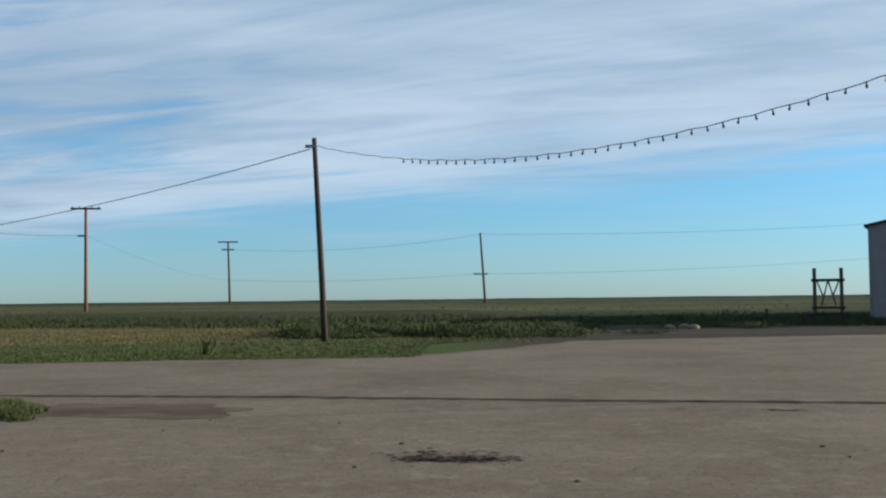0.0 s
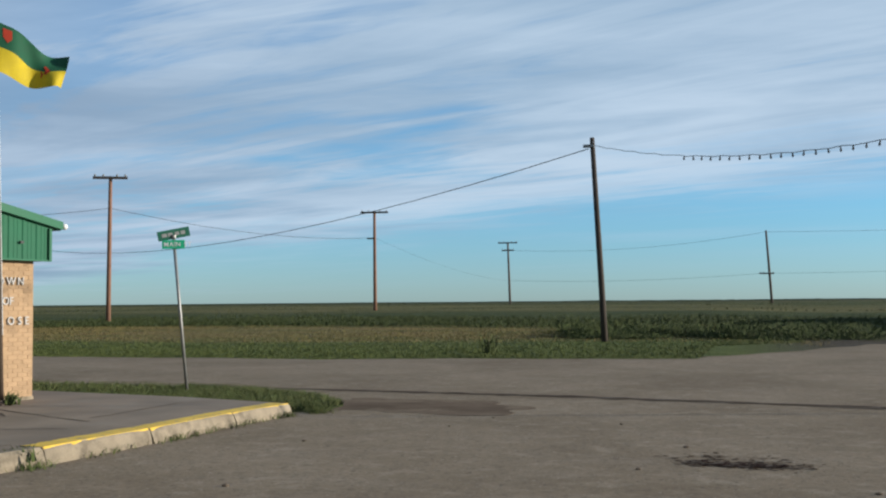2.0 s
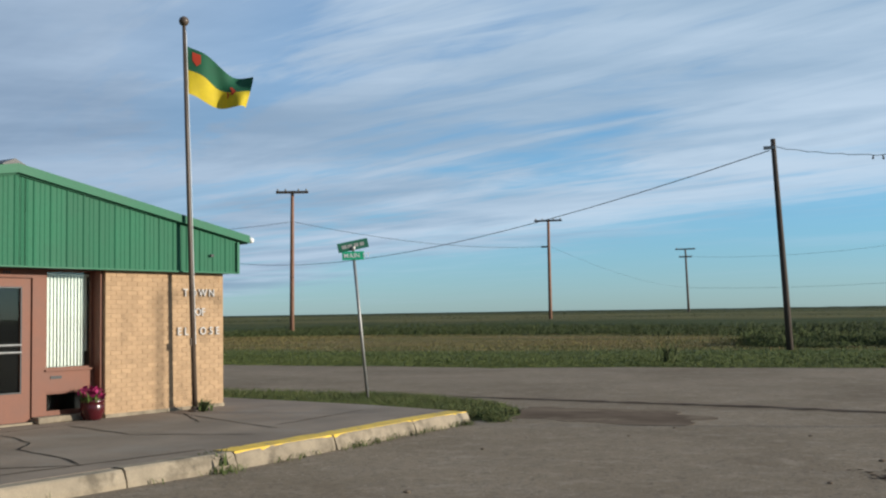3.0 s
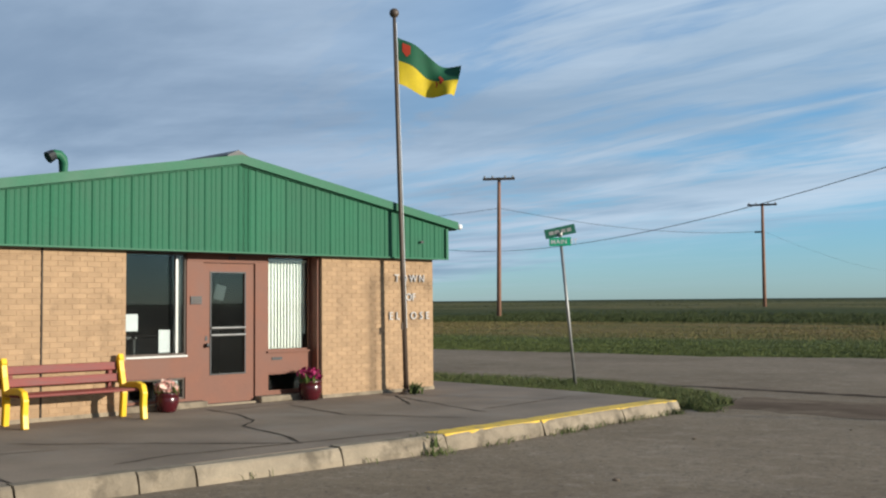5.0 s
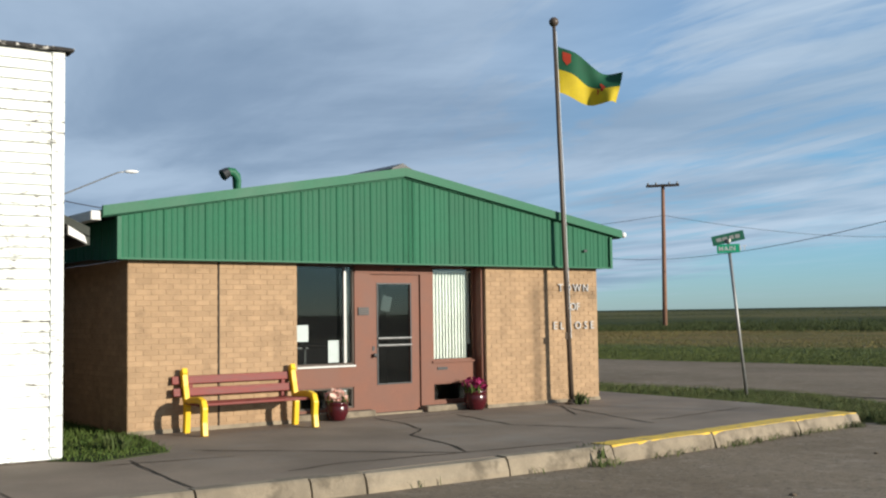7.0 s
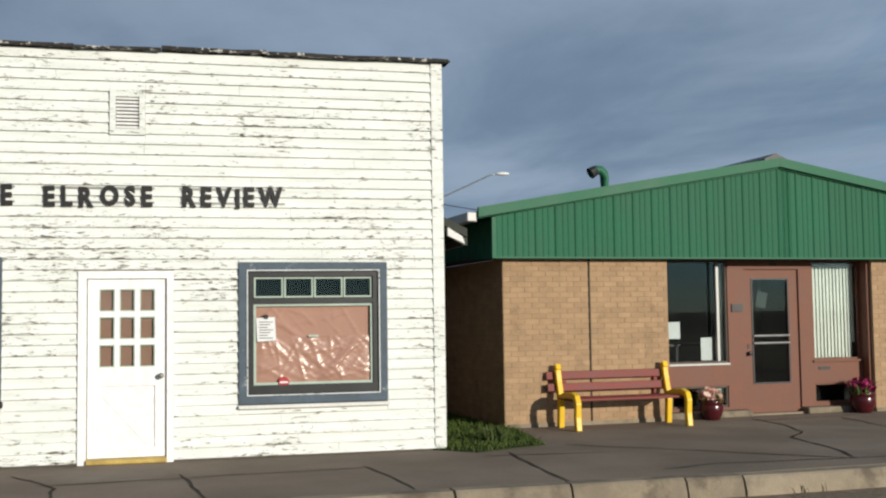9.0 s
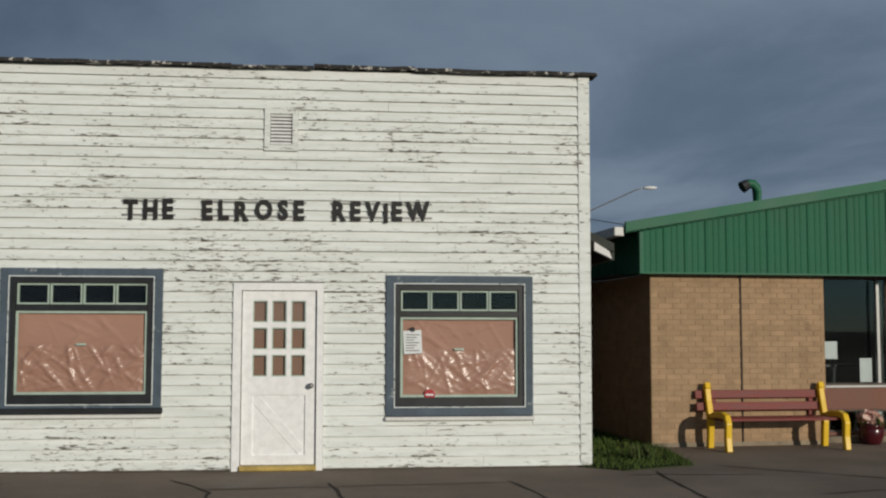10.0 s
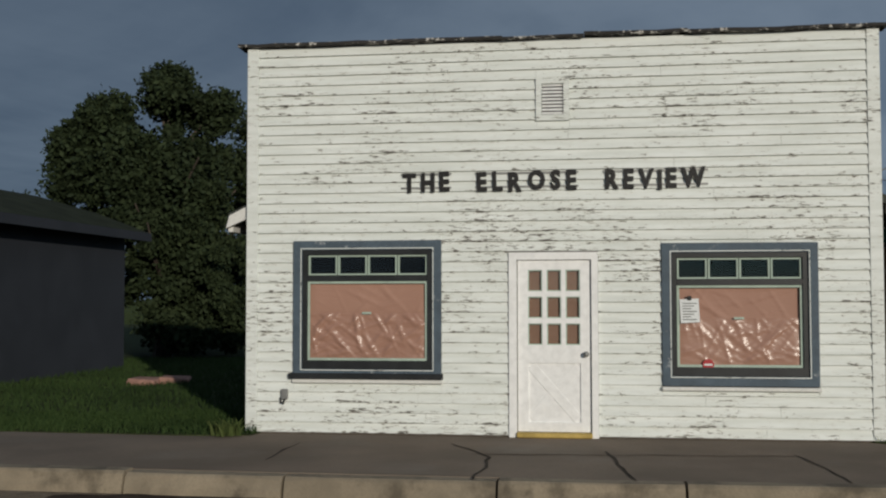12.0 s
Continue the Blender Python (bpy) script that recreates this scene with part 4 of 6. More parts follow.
# ---- neighbour building and trees ----
def dark_building():
    """The long side of a dark building on the next lot; x runs away from the street, y to the south."""
    near, back = Vector((-17.0, -6.9, 0.15)), Vector((-26.3, -4.35, 0.15))
    d = (back - near).normalized()
    ob = thing("neighbour_building", Matrix.Translation(near) @ pose(0, 0, 0, 0, 0, math.degrees(math.atan2(d.y, d.x))), "dark grey-blue sided building with a low shingled roof", "building")
    n = (back - near).length
    part("side_wall", boxed(0, n, 0, 0.2, 0, 3.05), M_BLUEWALL, ob)
    part("rear_wall", boxed(n - 0.2, n, 0.204, 8, 0, 3.05), M_BLUEWALL, ob)
    part("front_wall", boxed(0, 0.2, 0.204, 8, 0, 3.05), M_BLUEWALL, ob)
    part("far_wall", boxed(0.204, n - 0.204, 7.8, 8, 0, 3.05), M_BLUEWALL, ob)
    bm = bmesh.new()
    rows = []
    for y, z in ((-0.45, 3.0), (0.9, 3.5), (2.4, 3.92), (4.0, 4.1), (5.6, 3.92), (7.1, 3.5), (8.45, 3.0)):
        rows.append([bm.verts.new((x, y, z + dz)) for x, dz in ((-0.4, 0), (n + 0.35, 0), (n + 0.35, 0.14), (-0.4, 0.14))])
    for r0, r1 in zip(rows, rows[1:]):
        for j in range(4):
            bm.faces.new((r0[j], r0[(j + 1) % 4], r1[(j + 1) % 4], r1[j]))
    bm.faces.new(rows[0])
    bm.faces.new(rows[-1])
    part("roof", bm, M_NROOF, ob)
    part("eave_board", boxed(-0.4, n + 0.35, -0.5, -0.455, 2.94, 3.13), M_BLUEWALL, ob)


dark_building()


def tree(at, height, spread, label, seed, leaves=15000, low=0.4, lobes=(), side=(1, 0)):
    """A trunk with limbs and a crown of leaf clumps, round or in lobes (metres to the side, height, radius)."""
    rr = np.random.default_rng(seed)
    ob = thing("tree", Matrix.Translation(at), label, "tree", "trees behind the lawn")
    bm = bmesh.new()
    tube(bm, [(0, 0, -0.2), (0.1, 0.05, height * 0.25), (0.0, 0.1, height * 0.55), (0.1, 0, height * 0.85)], [0.24, 0.19, 0.11, 0.03], 9)
    for i in range(9):
        a, z = rr.uniform(0, 6.28), height * rr.uniform(0.15, 0.65)
        r = spread * rr.uniform(0.5, 0.85)
        tube(bm, [(0.05, 0.05, z), (r * 0.5 * math.cos(a), r * 0.5 * math.sin(a), z + 0.6), (r * math.cos(a), r * math.sin(a), z + 1.5)], [0.08, 0.05, 0.02], 6)
    clumps = []
    for u, z, r in lobes:
        c = np.array([u * side[0], u * side[1], z])
        tube(bm, [(0.05, 0.05, max(0.8, z * 0.45)), Vector(c * 0.6 + np.array([0, 0, z * 0.3])), Vector(c)], [0.09, 0.06, 0.02], 6)
        for _ in range(int(14 + 12 * r)):
            d = rr.normal(0, 1, 3)
            d *= rr.random() ** 0.45 / np.linalg.norm(d)
            deep = d[0] * side[1] - d[1] * side[0]
            at_c = c + d * r * 0.86 + np.array([side[1], -side[0], 0]) * deep * r * 0.5
            clumps.append((*at_c, rr.uniform(0.22, 0.48)))
    for i in range(0 if lobes else 120):
        z = rr.uniform(low, 1.0)
        half = spread * (math.sin(math.pi * min(1, 0.22 + 0.72 * z)) ** 0.6) * (1.0 if z < 0.75 else 1 - (z - 0.75) * 2.2)
        a = rr.uniform(0, 6.28)
        r = half * math.sqrt(rr.uniform(0.1, 1))
        size = rr.uniform(0.10, 0.24) * spread
        clumps.append((r * math.cos(a), r * math.sin(a), min(z * height, height - size * 0.7), size))
    part("trunk", bm, M_BARK, ob, "dark bark trunk with limbs")
    per = leaves // len(clumps)
    pts = []
    for x, y, z, s in clumps:
        d = rr.normal(0, 1, (per, 3))
        d /= np.linalg.norm(d, axis=1)[:, None]
        rad = s * np.abs(rr.normal(0.75, 0.38, per))
        pts.append(np.array([x, y, z]) + d * rad[:, None] * np.array([1, 1, 0.85]))
    pts = np.concatenate(pts)
    pts = pts[pts[:, 2] > 0.15]
    n = len(pts)
    u, w = rr.normal(0, 1, (n, 3)), rr.normal(0, 1, (n, 3))
    u /= np.linalg.norm(u, axis=1)[:, None]
    w -= (w * u).sum(1)[:, None] * u
    w /= np.linalg.norm(w, axis=1)[:, None]
    s = rr.uniform(0.055, 0.11, n)[:, None]
    v = np.stack([pts - u * s, pts + w * s * 0.55, pts + u * s, pts - w * s * 0.55], 1).reshape(-1, 3)
    f = (np.arange(n)[:, None] * 4 + np.arange(4)[None]).tolist()
    sheet_mesh("crown", v.tolist(), f, M_TREE, "dense dark green crown of small leaves", "", "stuff", ob)


LOBES = [(-0.2, 7.3, 0.85), (1.4, 6.6, 0.8), (2.3, 5.8, 0.7), (-1.3, 6.9, 0.65), (0.7, 5.4, 1.5), (-0.8, 5.0, 1.5), (2.0, 4.7, 0.95),
         (0.7, 3.8, 1.5), (0.0, 2.5, 1.5), (-1.3, 2.6, 1.5), (-0.6, 1.1, 1.3), (-1.8, 1.1, 1.2), (0.9, 4.7, 1.4), (-0.3, 4.0, 1.4)]
tree(polar(97.6, 31.5, 0.1), 8.3, 2.6, "tall bushy dark green tree behind the lawn", 21, 150000, 0.06, LOBES, (-math.cos(radians(97.6)), -math.sin(radians(97.6))))
tree(polar(92.6, 36, 0.1), 7.6, 2.6, "bushy dark green tree behind the wooden shop", 22, 40000, 0.1)
tree(polar(104.5, 41, 0.1), 5.2, 2.6, "low green tree behind the neighbouring roof", 23, 8000, 0.1)
for i, (dx, dy, w) in enumerate(((0, 0, 0.27), (0.55, 0.1, 0.27))):
    bm = boxed(-w, w, -0.3, 0.3, 0, 0.11, bevel=0.03)
    for v in bm.verts:
        v.co.x += 0.08 * noise.noise(v.co * 3 + Vector((i, 0, 0)))
        v.co.z += 0.03 * noise.noise(v.co * 4)
    ob = part("stone_slab", bm, M_STONE)
    ob.matrix_world = pose(-21.0 - 0.3 * i, -3.08 + i * 0.52, 0.16, 0, 0, 80 + 15 * i)
    tagged(ob, "flat pinkish stone slab lying on the lawn", "stone", "stone slabs on the lawn")


# ---- the brick office with the green metal gable ----
def holed(bm, x0, x1, z0, z1, holes, y0, y1):
    """A wall in x and z with rectangular openings, in one connected piece."""
    xs = sorted({x0, x1, *[min(x1, max(x0, h[i])) for h in holes for i in (0, 1)]})
    zs = sorted({z0, z1, *[min(z1, max(z0, h[i])) for h in holes for i in (2, 3)]})
    full = {(i, j) for i in range(len(xs) - 1) for j in range(len(zs) - 1)
            if not any(h[0] < (xs[i] + xs[i + 1]) / 2 < h[1] and h[2] < (zs[j] + zs[j + 1]) / 2 < h[3] for h in holes)}
    vs = {}

    def at(i, j, y):
        if (i, j, y) not in vs:
            vs[i, j, y] = bm.verts.new((xs[i], y, zs[j]))
        return vs[i, j, y]
    for i, j in sorted(full):
        for y in (y0, y1):
            bm.faces.new([at(i, j, y), at(i + 1, j, y), at(i + 1, j + 1, y), at(i, j + 1, y)])
        for (ni, nj), (a, b) in (((i - 1, j), ((i, j), (i, j + 1))), ((i + 1, j), ((i + 1, j), (i + 1, j + 1))), ((i, j - 1), ((i, j), (i + 1, j))), ((i, j + 1), ((i, j + 1), (i + 1, j + 1)))):
            if (ni, nj) not in full:
                bm.faces.new([at(*a, y0), at(*b, y0), at(*b, y1), at(*a, y1)])
    return bm


def ring(bm, x0, x1, z0, z1, w, y0, y1):
    """A rectangular frame of width w, in one piece."""
    outer = [(x0, z0), (x1, z0), (x1, z1), (x0, z1)]
    inner_c = [(x0 + w, z0 + w), (x1 - w, z0 + w), (x1 - w, z1 - w), (x0 + w, z1 - w)]
    rows = [[bm.verts.new((x, y, z)) for x, z in c] for c, y in ((outer, y0), (inner_c, y0), (inner_c, y1), (outer, y1))]
    for r0, r1 in zip(rows, rows[1:] + rows[:1]):
        for j in range(4):
            bm.faces.new((r0[j], r0[(j + 1) % 4], r1[(j + 1) % 4], r1[j]))
    return bm


def brick_cells(width, height, holes=(), seed=0):
    """Running bond: (x0, x1, z0, z1) of each brick."""
    L, H, j = 0.206, 0.067, 0.007
    out = []
    for r in range(int(height / (H + j))):
        z = 0.02 + r * (H + j)
        x = -0.5 * (L + j) * (r % 2)
        while x < width:
            a, b = max(0.0, x), min(width, x + L)
            if b - a > 0.03 and not any(h[0] - 0.02 < (a + b) / 2 < h[1] + 0.02 and h[2] - 0.02 < z + H / 2 < h[3] + 0.02 for h in holes):
                out.append((a, b, z, z + H))
            x += L + j
    return out


def bricks_joined(cells, y_out, rng, axis="x", at=0.0):
    v, f = [], []
    for a, b, z0, z1 in cells:
        o = y_out - rng.uniform(0, 0.0012)
        i = len(v)
        c = 0.003
        for x, y, z in ((a, 0.0, z0), (b, 0.0, z0), (b, 0.0, z1), (a, 0.0, z1), (a + c, o, z0 + c), (b - c, o, z0 + c), (b - c, o, z1 - c), (a + c, o, z1 - c)):
            v.append((x, y, z) if axis == "x" else (at + y, x, z))
        f += [tuple(i + k for k in q) for q in ((4, 5, 6, 7), (0, 1, 5, 4), (1, 2, 6, 5), (2, 3, 7, 6), (3, 0, 4, 7))]
    return v, f


W, HB, D = 8.66, 2.34, 9.0
office = thing("brick_office", GREEN_AT, "tan brick town office with a green metal gable and brown entrance", "building")
front = part("front_wall", boxed(0, 2.55, 0, 0.24, 0, HB), M_MORTAR, office)
front_b = part("front_wall", boxed(6.10, W, 0, 0.24, 0, HB), M_MORTAR, office)
part("side_wall", boxed(0, 0.24, 0.244, D, 0, HB), M_MORTAR, office)
part("side_wall", boxed(W - 0.24, W, 0.244, D, 0, HB), M_MORTAR, office)
part("rear_wall", boxed(0.244, W - 0.244, D - 0.24, D, 0, HB), M_MORTAR, office)
part("joint_strip", boxed(1.295, 1.315, -0.0185, 0.0, 0.02, HB), M_TAR, office, "dark control joint in the brickwork")
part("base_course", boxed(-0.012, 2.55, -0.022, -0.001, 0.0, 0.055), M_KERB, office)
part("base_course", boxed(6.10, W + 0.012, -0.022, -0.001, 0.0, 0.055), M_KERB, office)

# entrance recess: brown frame, door, two windows
R = 0.22
entry = part("entrance_frame", holed(bmesh.new(), 2.552, 6.098, 0.10, 2.335, [(2.62, 3.68, 0.80, 2.334), (2.70, 3.66, 0.14, 0.46), (3.97, 4.93, 0, 2.20), (5.17, 6.05, 0.80, 2.334), (5.17, 6.05, 0.14, 0.45)], R, R + 0.1), M_BROWN, office, "brown-painted timber entrance frame")
for x0, x1 in ((2.552, 3.96), (4.94, 6.098)):
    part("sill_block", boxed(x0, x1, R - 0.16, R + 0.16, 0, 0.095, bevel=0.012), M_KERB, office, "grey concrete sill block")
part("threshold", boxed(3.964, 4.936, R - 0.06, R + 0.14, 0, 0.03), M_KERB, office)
for x0, x1 in ((2.66, 3.68), (5.15, 6.09)):
    part("ledge", boxed(x0, x1, R - 0.03, R - 0.002, 0.77, 0.80), M_STEEL if x0 < 3 else M_BROWN, entry)
for x0, x1, z0, z1 in ((2.62, 3.68, 0.80, 2.333), (5.17, 6.05, 0.80, 2.333), (2.70, 3.66, 0.14, 0.46), (5.17, 6.05, 0.14, 0.45)):
    win = part("window_frame", ring(bmesh.new(), x0 + 0.001, x1 - 0.001, z0 + 0.001, z1 - 0.001, 0.028, R + 0.02, R + 0.07), M_POLEGREY if x0 < 3 else M_BROWN, office)
    pane = part("pane", boxed(x0 + 0.02, x1 - 0.02, R + 0.042, R + 0.048, z0 + 0.02, z1 - 0.02), M_GLASS, win, "dark reflecting window glass")
    pane.visible_shadow = False
part("mullion", boxed(3.50, 3.54, R + 0.015, R + 0.075, 0.83, 2.30), M_STEEL, entry)
leaf = part("door", holed(bmesh.new(), 3.98, 4.92, 0.035, 2.19, [(4.12, 4.75, 0.48, 2.05)], R + 0.03, R + 0.075), M_BROWN, office, "brown door with a tall glass pane")
dp = part("pane", boxed(4.11, 4.76, R + 0.048, R + 0.054, 0.47, 2.06), M_GLASS, leaf)
dp.visible_shadow = False
part("pane_trim", ring(bmesh.new(), 4.105, 4.765, 0.465, 2.065, 0.022, R + 0.02, R + 0.0295), M_DARK, leaf)
for z in (1.19, 1.08):
    part("push_bar", tube(bmesh.new(), [(4.12, R + 0.012, z), (4.75, R + 0.012, z)], 0.017, 8), M_STEEL, leaf, "bright metal push bar")
bm = lathe(bmesh.new(), [(0.02, 0), (0.02, 0.03), (0.035, 0.04), (0.03, 0.07), (0.01, 0.075)], 12)
bmesh.ops.transform(bm, matrix=Matrix.Translation((4.04, R + 0.03, 0.93)) @ pose(0, 0, 0, 90), verts=bm.verts)
part("knob", bm, M_DARK, leaf)
part("lock_plate", boxed(4.02, 4.06, R + 0.022, R + 0.029, 1.0, 1.07), M_DARK, leaf)
part("head_band", boxed(3.69, 5.16, R - 0.012, R - 0.002, 2.22, 2.335), M_BROWN, entry)
plaque = part("plaque", boxed(3.74, 3.93, R - 0.02, R - 0.003, 1.56, 1.68), M_DARK, entry, "small black notice plate with pale lines")
for i in range(3):
    part("notice_line", boxed(3.755, 3.915 - 0.02 * (i % 2), R - 0.023, R - 0.0205, 1.655 - 0.033 * i - 0.012, 1.655 - 0.033 * i), M_POLEGREY, plaque)
for i in range(3):
    part("number_bar", boxed(4.42 + 0.045 * i, 4.445 + 0.045 * i, R - 0.017, R - 0.0125, 2.245, 2.30), M_DARK, entry)
part("mail_slot", boxed(5.25, 5.45, R - 0.012, R - 0.002, 0.655, 0.70), M_DARK, entry)
part("jamb_strip", boxed(6.055, 6.097, R - 0.16, R - 0.003, 0.10, 2.335), M_BROWN, entry)

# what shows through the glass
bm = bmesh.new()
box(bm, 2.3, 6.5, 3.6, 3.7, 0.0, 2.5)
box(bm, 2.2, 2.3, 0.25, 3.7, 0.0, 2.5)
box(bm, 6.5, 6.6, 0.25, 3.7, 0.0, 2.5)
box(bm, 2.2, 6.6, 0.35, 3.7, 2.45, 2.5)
# the dimness of the room is in the colour of these walls
part("interior_wall", bm, M_INSIDE, office, "office walls with the room's dimness in their colour")
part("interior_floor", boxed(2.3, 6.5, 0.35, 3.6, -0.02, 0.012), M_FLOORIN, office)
t = thing("office_counter", GREEN_AT @ Matrix.Translation((2.95, 1.0, 0.012)), "dark office counter seen through the window", "counter")
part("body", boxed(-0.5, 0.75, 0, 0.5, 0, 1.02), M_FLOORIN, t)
part("top", boxed(-0.53, 0.78, -0.03, 0.53, 1.024, 1.06), M_DARK, t)
for x0, x1, z0, z1, y in ((2.72, 2.92, 1.17, 1.42, 0.32), (3.27, 3.46, 0.84, 1.18, 0.33)):
    ob = part("paper_notice", boxed(x0, x1, y, y + 0.004, z0, z1), M_PAPER)
    ob.matrix_world = GREEN_AT
    tagged(ob, "white paper sheet stuck inside the office window", "paper", "papers in the office window")
ob = part("paper_notice", boxed(4.30, 4.48, 0.42, 0.424, 1.62, 1.86, Matrix.Translation((4.4, 0.4, 1.7)) @ pose(0, 0, 0, 0, 14) @ Matrix.Translation((-4.4, -0.4, -1.7))), M_INSIDE)
ob.matrix_world = GREEN_AT
tagged(ob, "grey sheet hanging behind the glass of the door", "paper", "papers in the office window")
ob = part("white_panel", boxed(3.40, 3.62, 0.33, 0.34, 0.15, 0.44), M_PAPER)
ob.matrix_world = GREEN_AT
tagged(ob, "white panel behind the low window", "panel")
cur = thing("curtain", GREEN_AT, "pale folded curtain beside the office window", "curtain")
bm = bmesh.new()
for i in range(5):
    box(bm, 3.555 + i * 0.02, 3.573 + i * 0.02, 0.34 + 0.012 * (i % 2), 0.37, 0.84, 2.28)
part("cloth", bm, M_BLIND, cur)
blind = thing("vertical_blind", GREEN_AT, "pale green-white vertical blind, closed, inside the office window", "blind")
part("head_rail", boxed(5.2, 6.04, 0.33, 0.37, 2.24, 2.28), M_BLIND, blind)
for i in range(13):
    m = Matrix.Translation((5.235 + i * 0.0635, 0.35, 0)) @ pose(0, 0, 0, 0, 0, 19 + 4 * math.sin(i * 2.1))
    part("slat", boxed(-0.034, 0.034, -0.002, 0.002, 0.83 if i < 12 else 1.06, 2.238, m), M_BLIND, blind)


def roof_z(x):
    """Top of the ribbed metal along the front."""
    return 2.91 + (x + 0.18) * (3.71 - 2.91) / 4.54 if x < 4.36 else 3.71 - (x - 4.36) * (3.71 - 2.915) / 4.49


def ribbed(x0, x1, y, z0, z_top, side=False):
    """A sheet of ribbed metal from x0 to x1 with raised seams; runs along y when side is set."""
    bm = bmesh.new()
    pts = []
    x = x0
    n = max(1, round((x1 - x0) / 0.301))
    step = (x1 - x0) / n
    for i in range(n):
        a = x0 + i * step
        pts += [(a + 0.006, 0), (a + 0.024, -0.014), (a + 0.042, -0.014), (a + 0.060, 0)]
        for o in (0.125, 0.205):
            pts += [(a + o, 0), (a + o + 0.010, -0.006), (a + o + 0.022, -0.006), (a + o + 0.032, 0)]
    pts = [(x0, 0)] + pts + [(x1, 0)]
    lo, hi = [], []
    for px, o in pts:
        zt = z_top(px)
        lo.append(bm.verts.new((px, y + o, z0) if not side else (y + o, px, z0)))
        hi.append(bm.verts.new((px, y + o, zt) if not side else (y + o, px, zt)))
    for i in range(len(pts) - 1):
        bm.faces.new((lo[i], lo[i + 1], hi[i + 1], hi[i]))
    return bm


F = -0.15
edges = [-0.18 + 0.903 * i for i in range(11)]
edges[-1] = 8.85
for i, (a, b) in enumerate(zip(edges, edges[1:])):
    if a < 4.36 < b:
        ob = part("metal_sheet", ribbed(a, 4.36, F, 2.345, roof_z), M_METAL, office)
        a = 4.362
    part("metal_sheet", ribbed(a, b - 0.002, F, 2.345, roof_z), M_METAL, office)
for i in range(9):
    part("metal_sheet", ribbed(-0.12 + i * 1.0, 0.88 + i * 1.0, -0.18, 2.345, lambda q: 2.88, side=True), M_METAL, office)
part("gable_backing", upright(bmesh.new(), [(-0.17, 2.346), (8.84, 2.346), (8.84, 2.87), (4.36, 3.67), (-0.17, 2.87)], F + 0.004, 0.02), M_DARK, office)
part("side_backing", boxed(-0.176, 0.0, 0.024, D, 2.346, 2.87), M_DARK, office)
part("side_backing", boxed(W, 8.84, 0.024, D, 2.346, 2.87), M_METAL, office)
# left eave strip in near-black: the overhang's shade given as colour
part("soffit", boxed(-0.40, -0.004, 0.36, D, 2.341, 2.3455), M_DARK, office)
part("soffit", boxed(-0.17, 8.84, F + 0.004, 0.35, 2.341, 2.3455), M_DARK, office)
part("bottom_trim", boxed(-0.19, 8.86, F - 0.035, F - 0.002, 2.335, 2.36), M_TRIM, office)
part("corner_trim", boxed(-0.215, -0.16, F - 0.045, F + 0.05, 2.336, 2.90), M_TRIM, office)
part("corner_trim", boxed(8.83, 8.885, F - 0.045, F + 0.05, 2.336, 2.90), M_TRIM, office)
# roof planes and the sloping trim
L0, L1 = (-0.42, 2.895), (9.10, 2.895)
part("roof_trim", upright(bmesh.new(), [L0, (4.36, 3.715), (4.36, 3.85), (-0.42, 3.03)], F - 0.09, F - 0.036), M_TRIM, office)
part("roof_trim", upright(bmesh.new(), [(4.362, 3.715), L1, (9.10, 3.03), (4.362, 3.85)], F - 0.09, F - 0.036), M_TRIM, office)
part("roof", upright(bmesh.new(), [(-0.42, 2.88), (4.36, 3.69), (4.36, 3.795), (-0.42, 2.98)], F - 0.034, D + 0.2), M_METAL, office)
part("roof", upright(bmesh.new(), [(4.362, 3.69), (9.10, 2.88), (9.10, 2.98), (4.362, 3.795)], F - 0.034, D + 0.2), M_METAL, office)
part("ridge_cap", upright(bmesh.new(), [(4.16, 3.84), (4.36, 3.93), (4.56, 3.84), (4.56, 3.77), (4.16, 3.77)], F + 0.0, D), M_DARK, office, "dark ridge vent cap")
part("gutter", upright(bmesh.new(), [(-0.56, 2.84), (-0.43, 2.84), (-0.43, 2.96), (-0.47, 2.96), (-0.47, 2.88), (-0.53, 2.88), (-0.53, 2.96), (-0.56, 2.96)], F - 0.02, D), M_WHITE, office, "white eaves gutter")
part("gutter_end", boxed(-0.57, -0.44, F - 0.05, F - 0.03, 2.84, 2.96, bevel=0.01), M_WHITE, office)
bm = bmesh.new()
bmesh.ops.create_icosphere(bm, subdivisions=2, radius=0.055, matrix=Matrix.Translation((9.16, F - 0.06, 2.95)))
part("eave_lamp", bm, M_LAMP, office, "small white eave lamp", smooth=True)
vent = part("vent_pipe", tube(bmesh.new(), [(2.80, 2.5, 3.2), (2.80, 2.5, 3.84), (2.79, 2.5, 3.92), (2.73, 2.5, 3.98), (2.66, 2.5, 3.985), (2.60, 2.5, 3.95)], 0.075, 12), M_TRIM, office, "green gooseneck vent pipe", smooth=True)
part("vent_hood", tube(bmesh.new(), [(2.64, 2.5, 3.975), (2.54, 2.5, 3.915)], [0.085, 0.10], 12), M_DARK, vent)
part("conduit_box", boxed(8.18, 8.25, F - 0.06, F - 0.033, 2.62, 2.66), M_DARK, office)
sign = thing("wall_lettering", GREEN_AT @ Matrix.Translation((0, -0.018, 0)), "pale raised letters reading TOWN OF ELROSE on the brick", "sign")
wording("letter", "TOWN", 7.70, 8.42, 1.93, 0.13, 0.02, M_LETTER, sign, 0.012)
wording("letter", "OF", 7.97, 8.20, 1.60, 0.13, 0.02, M_LETTER, sign, 0.012)
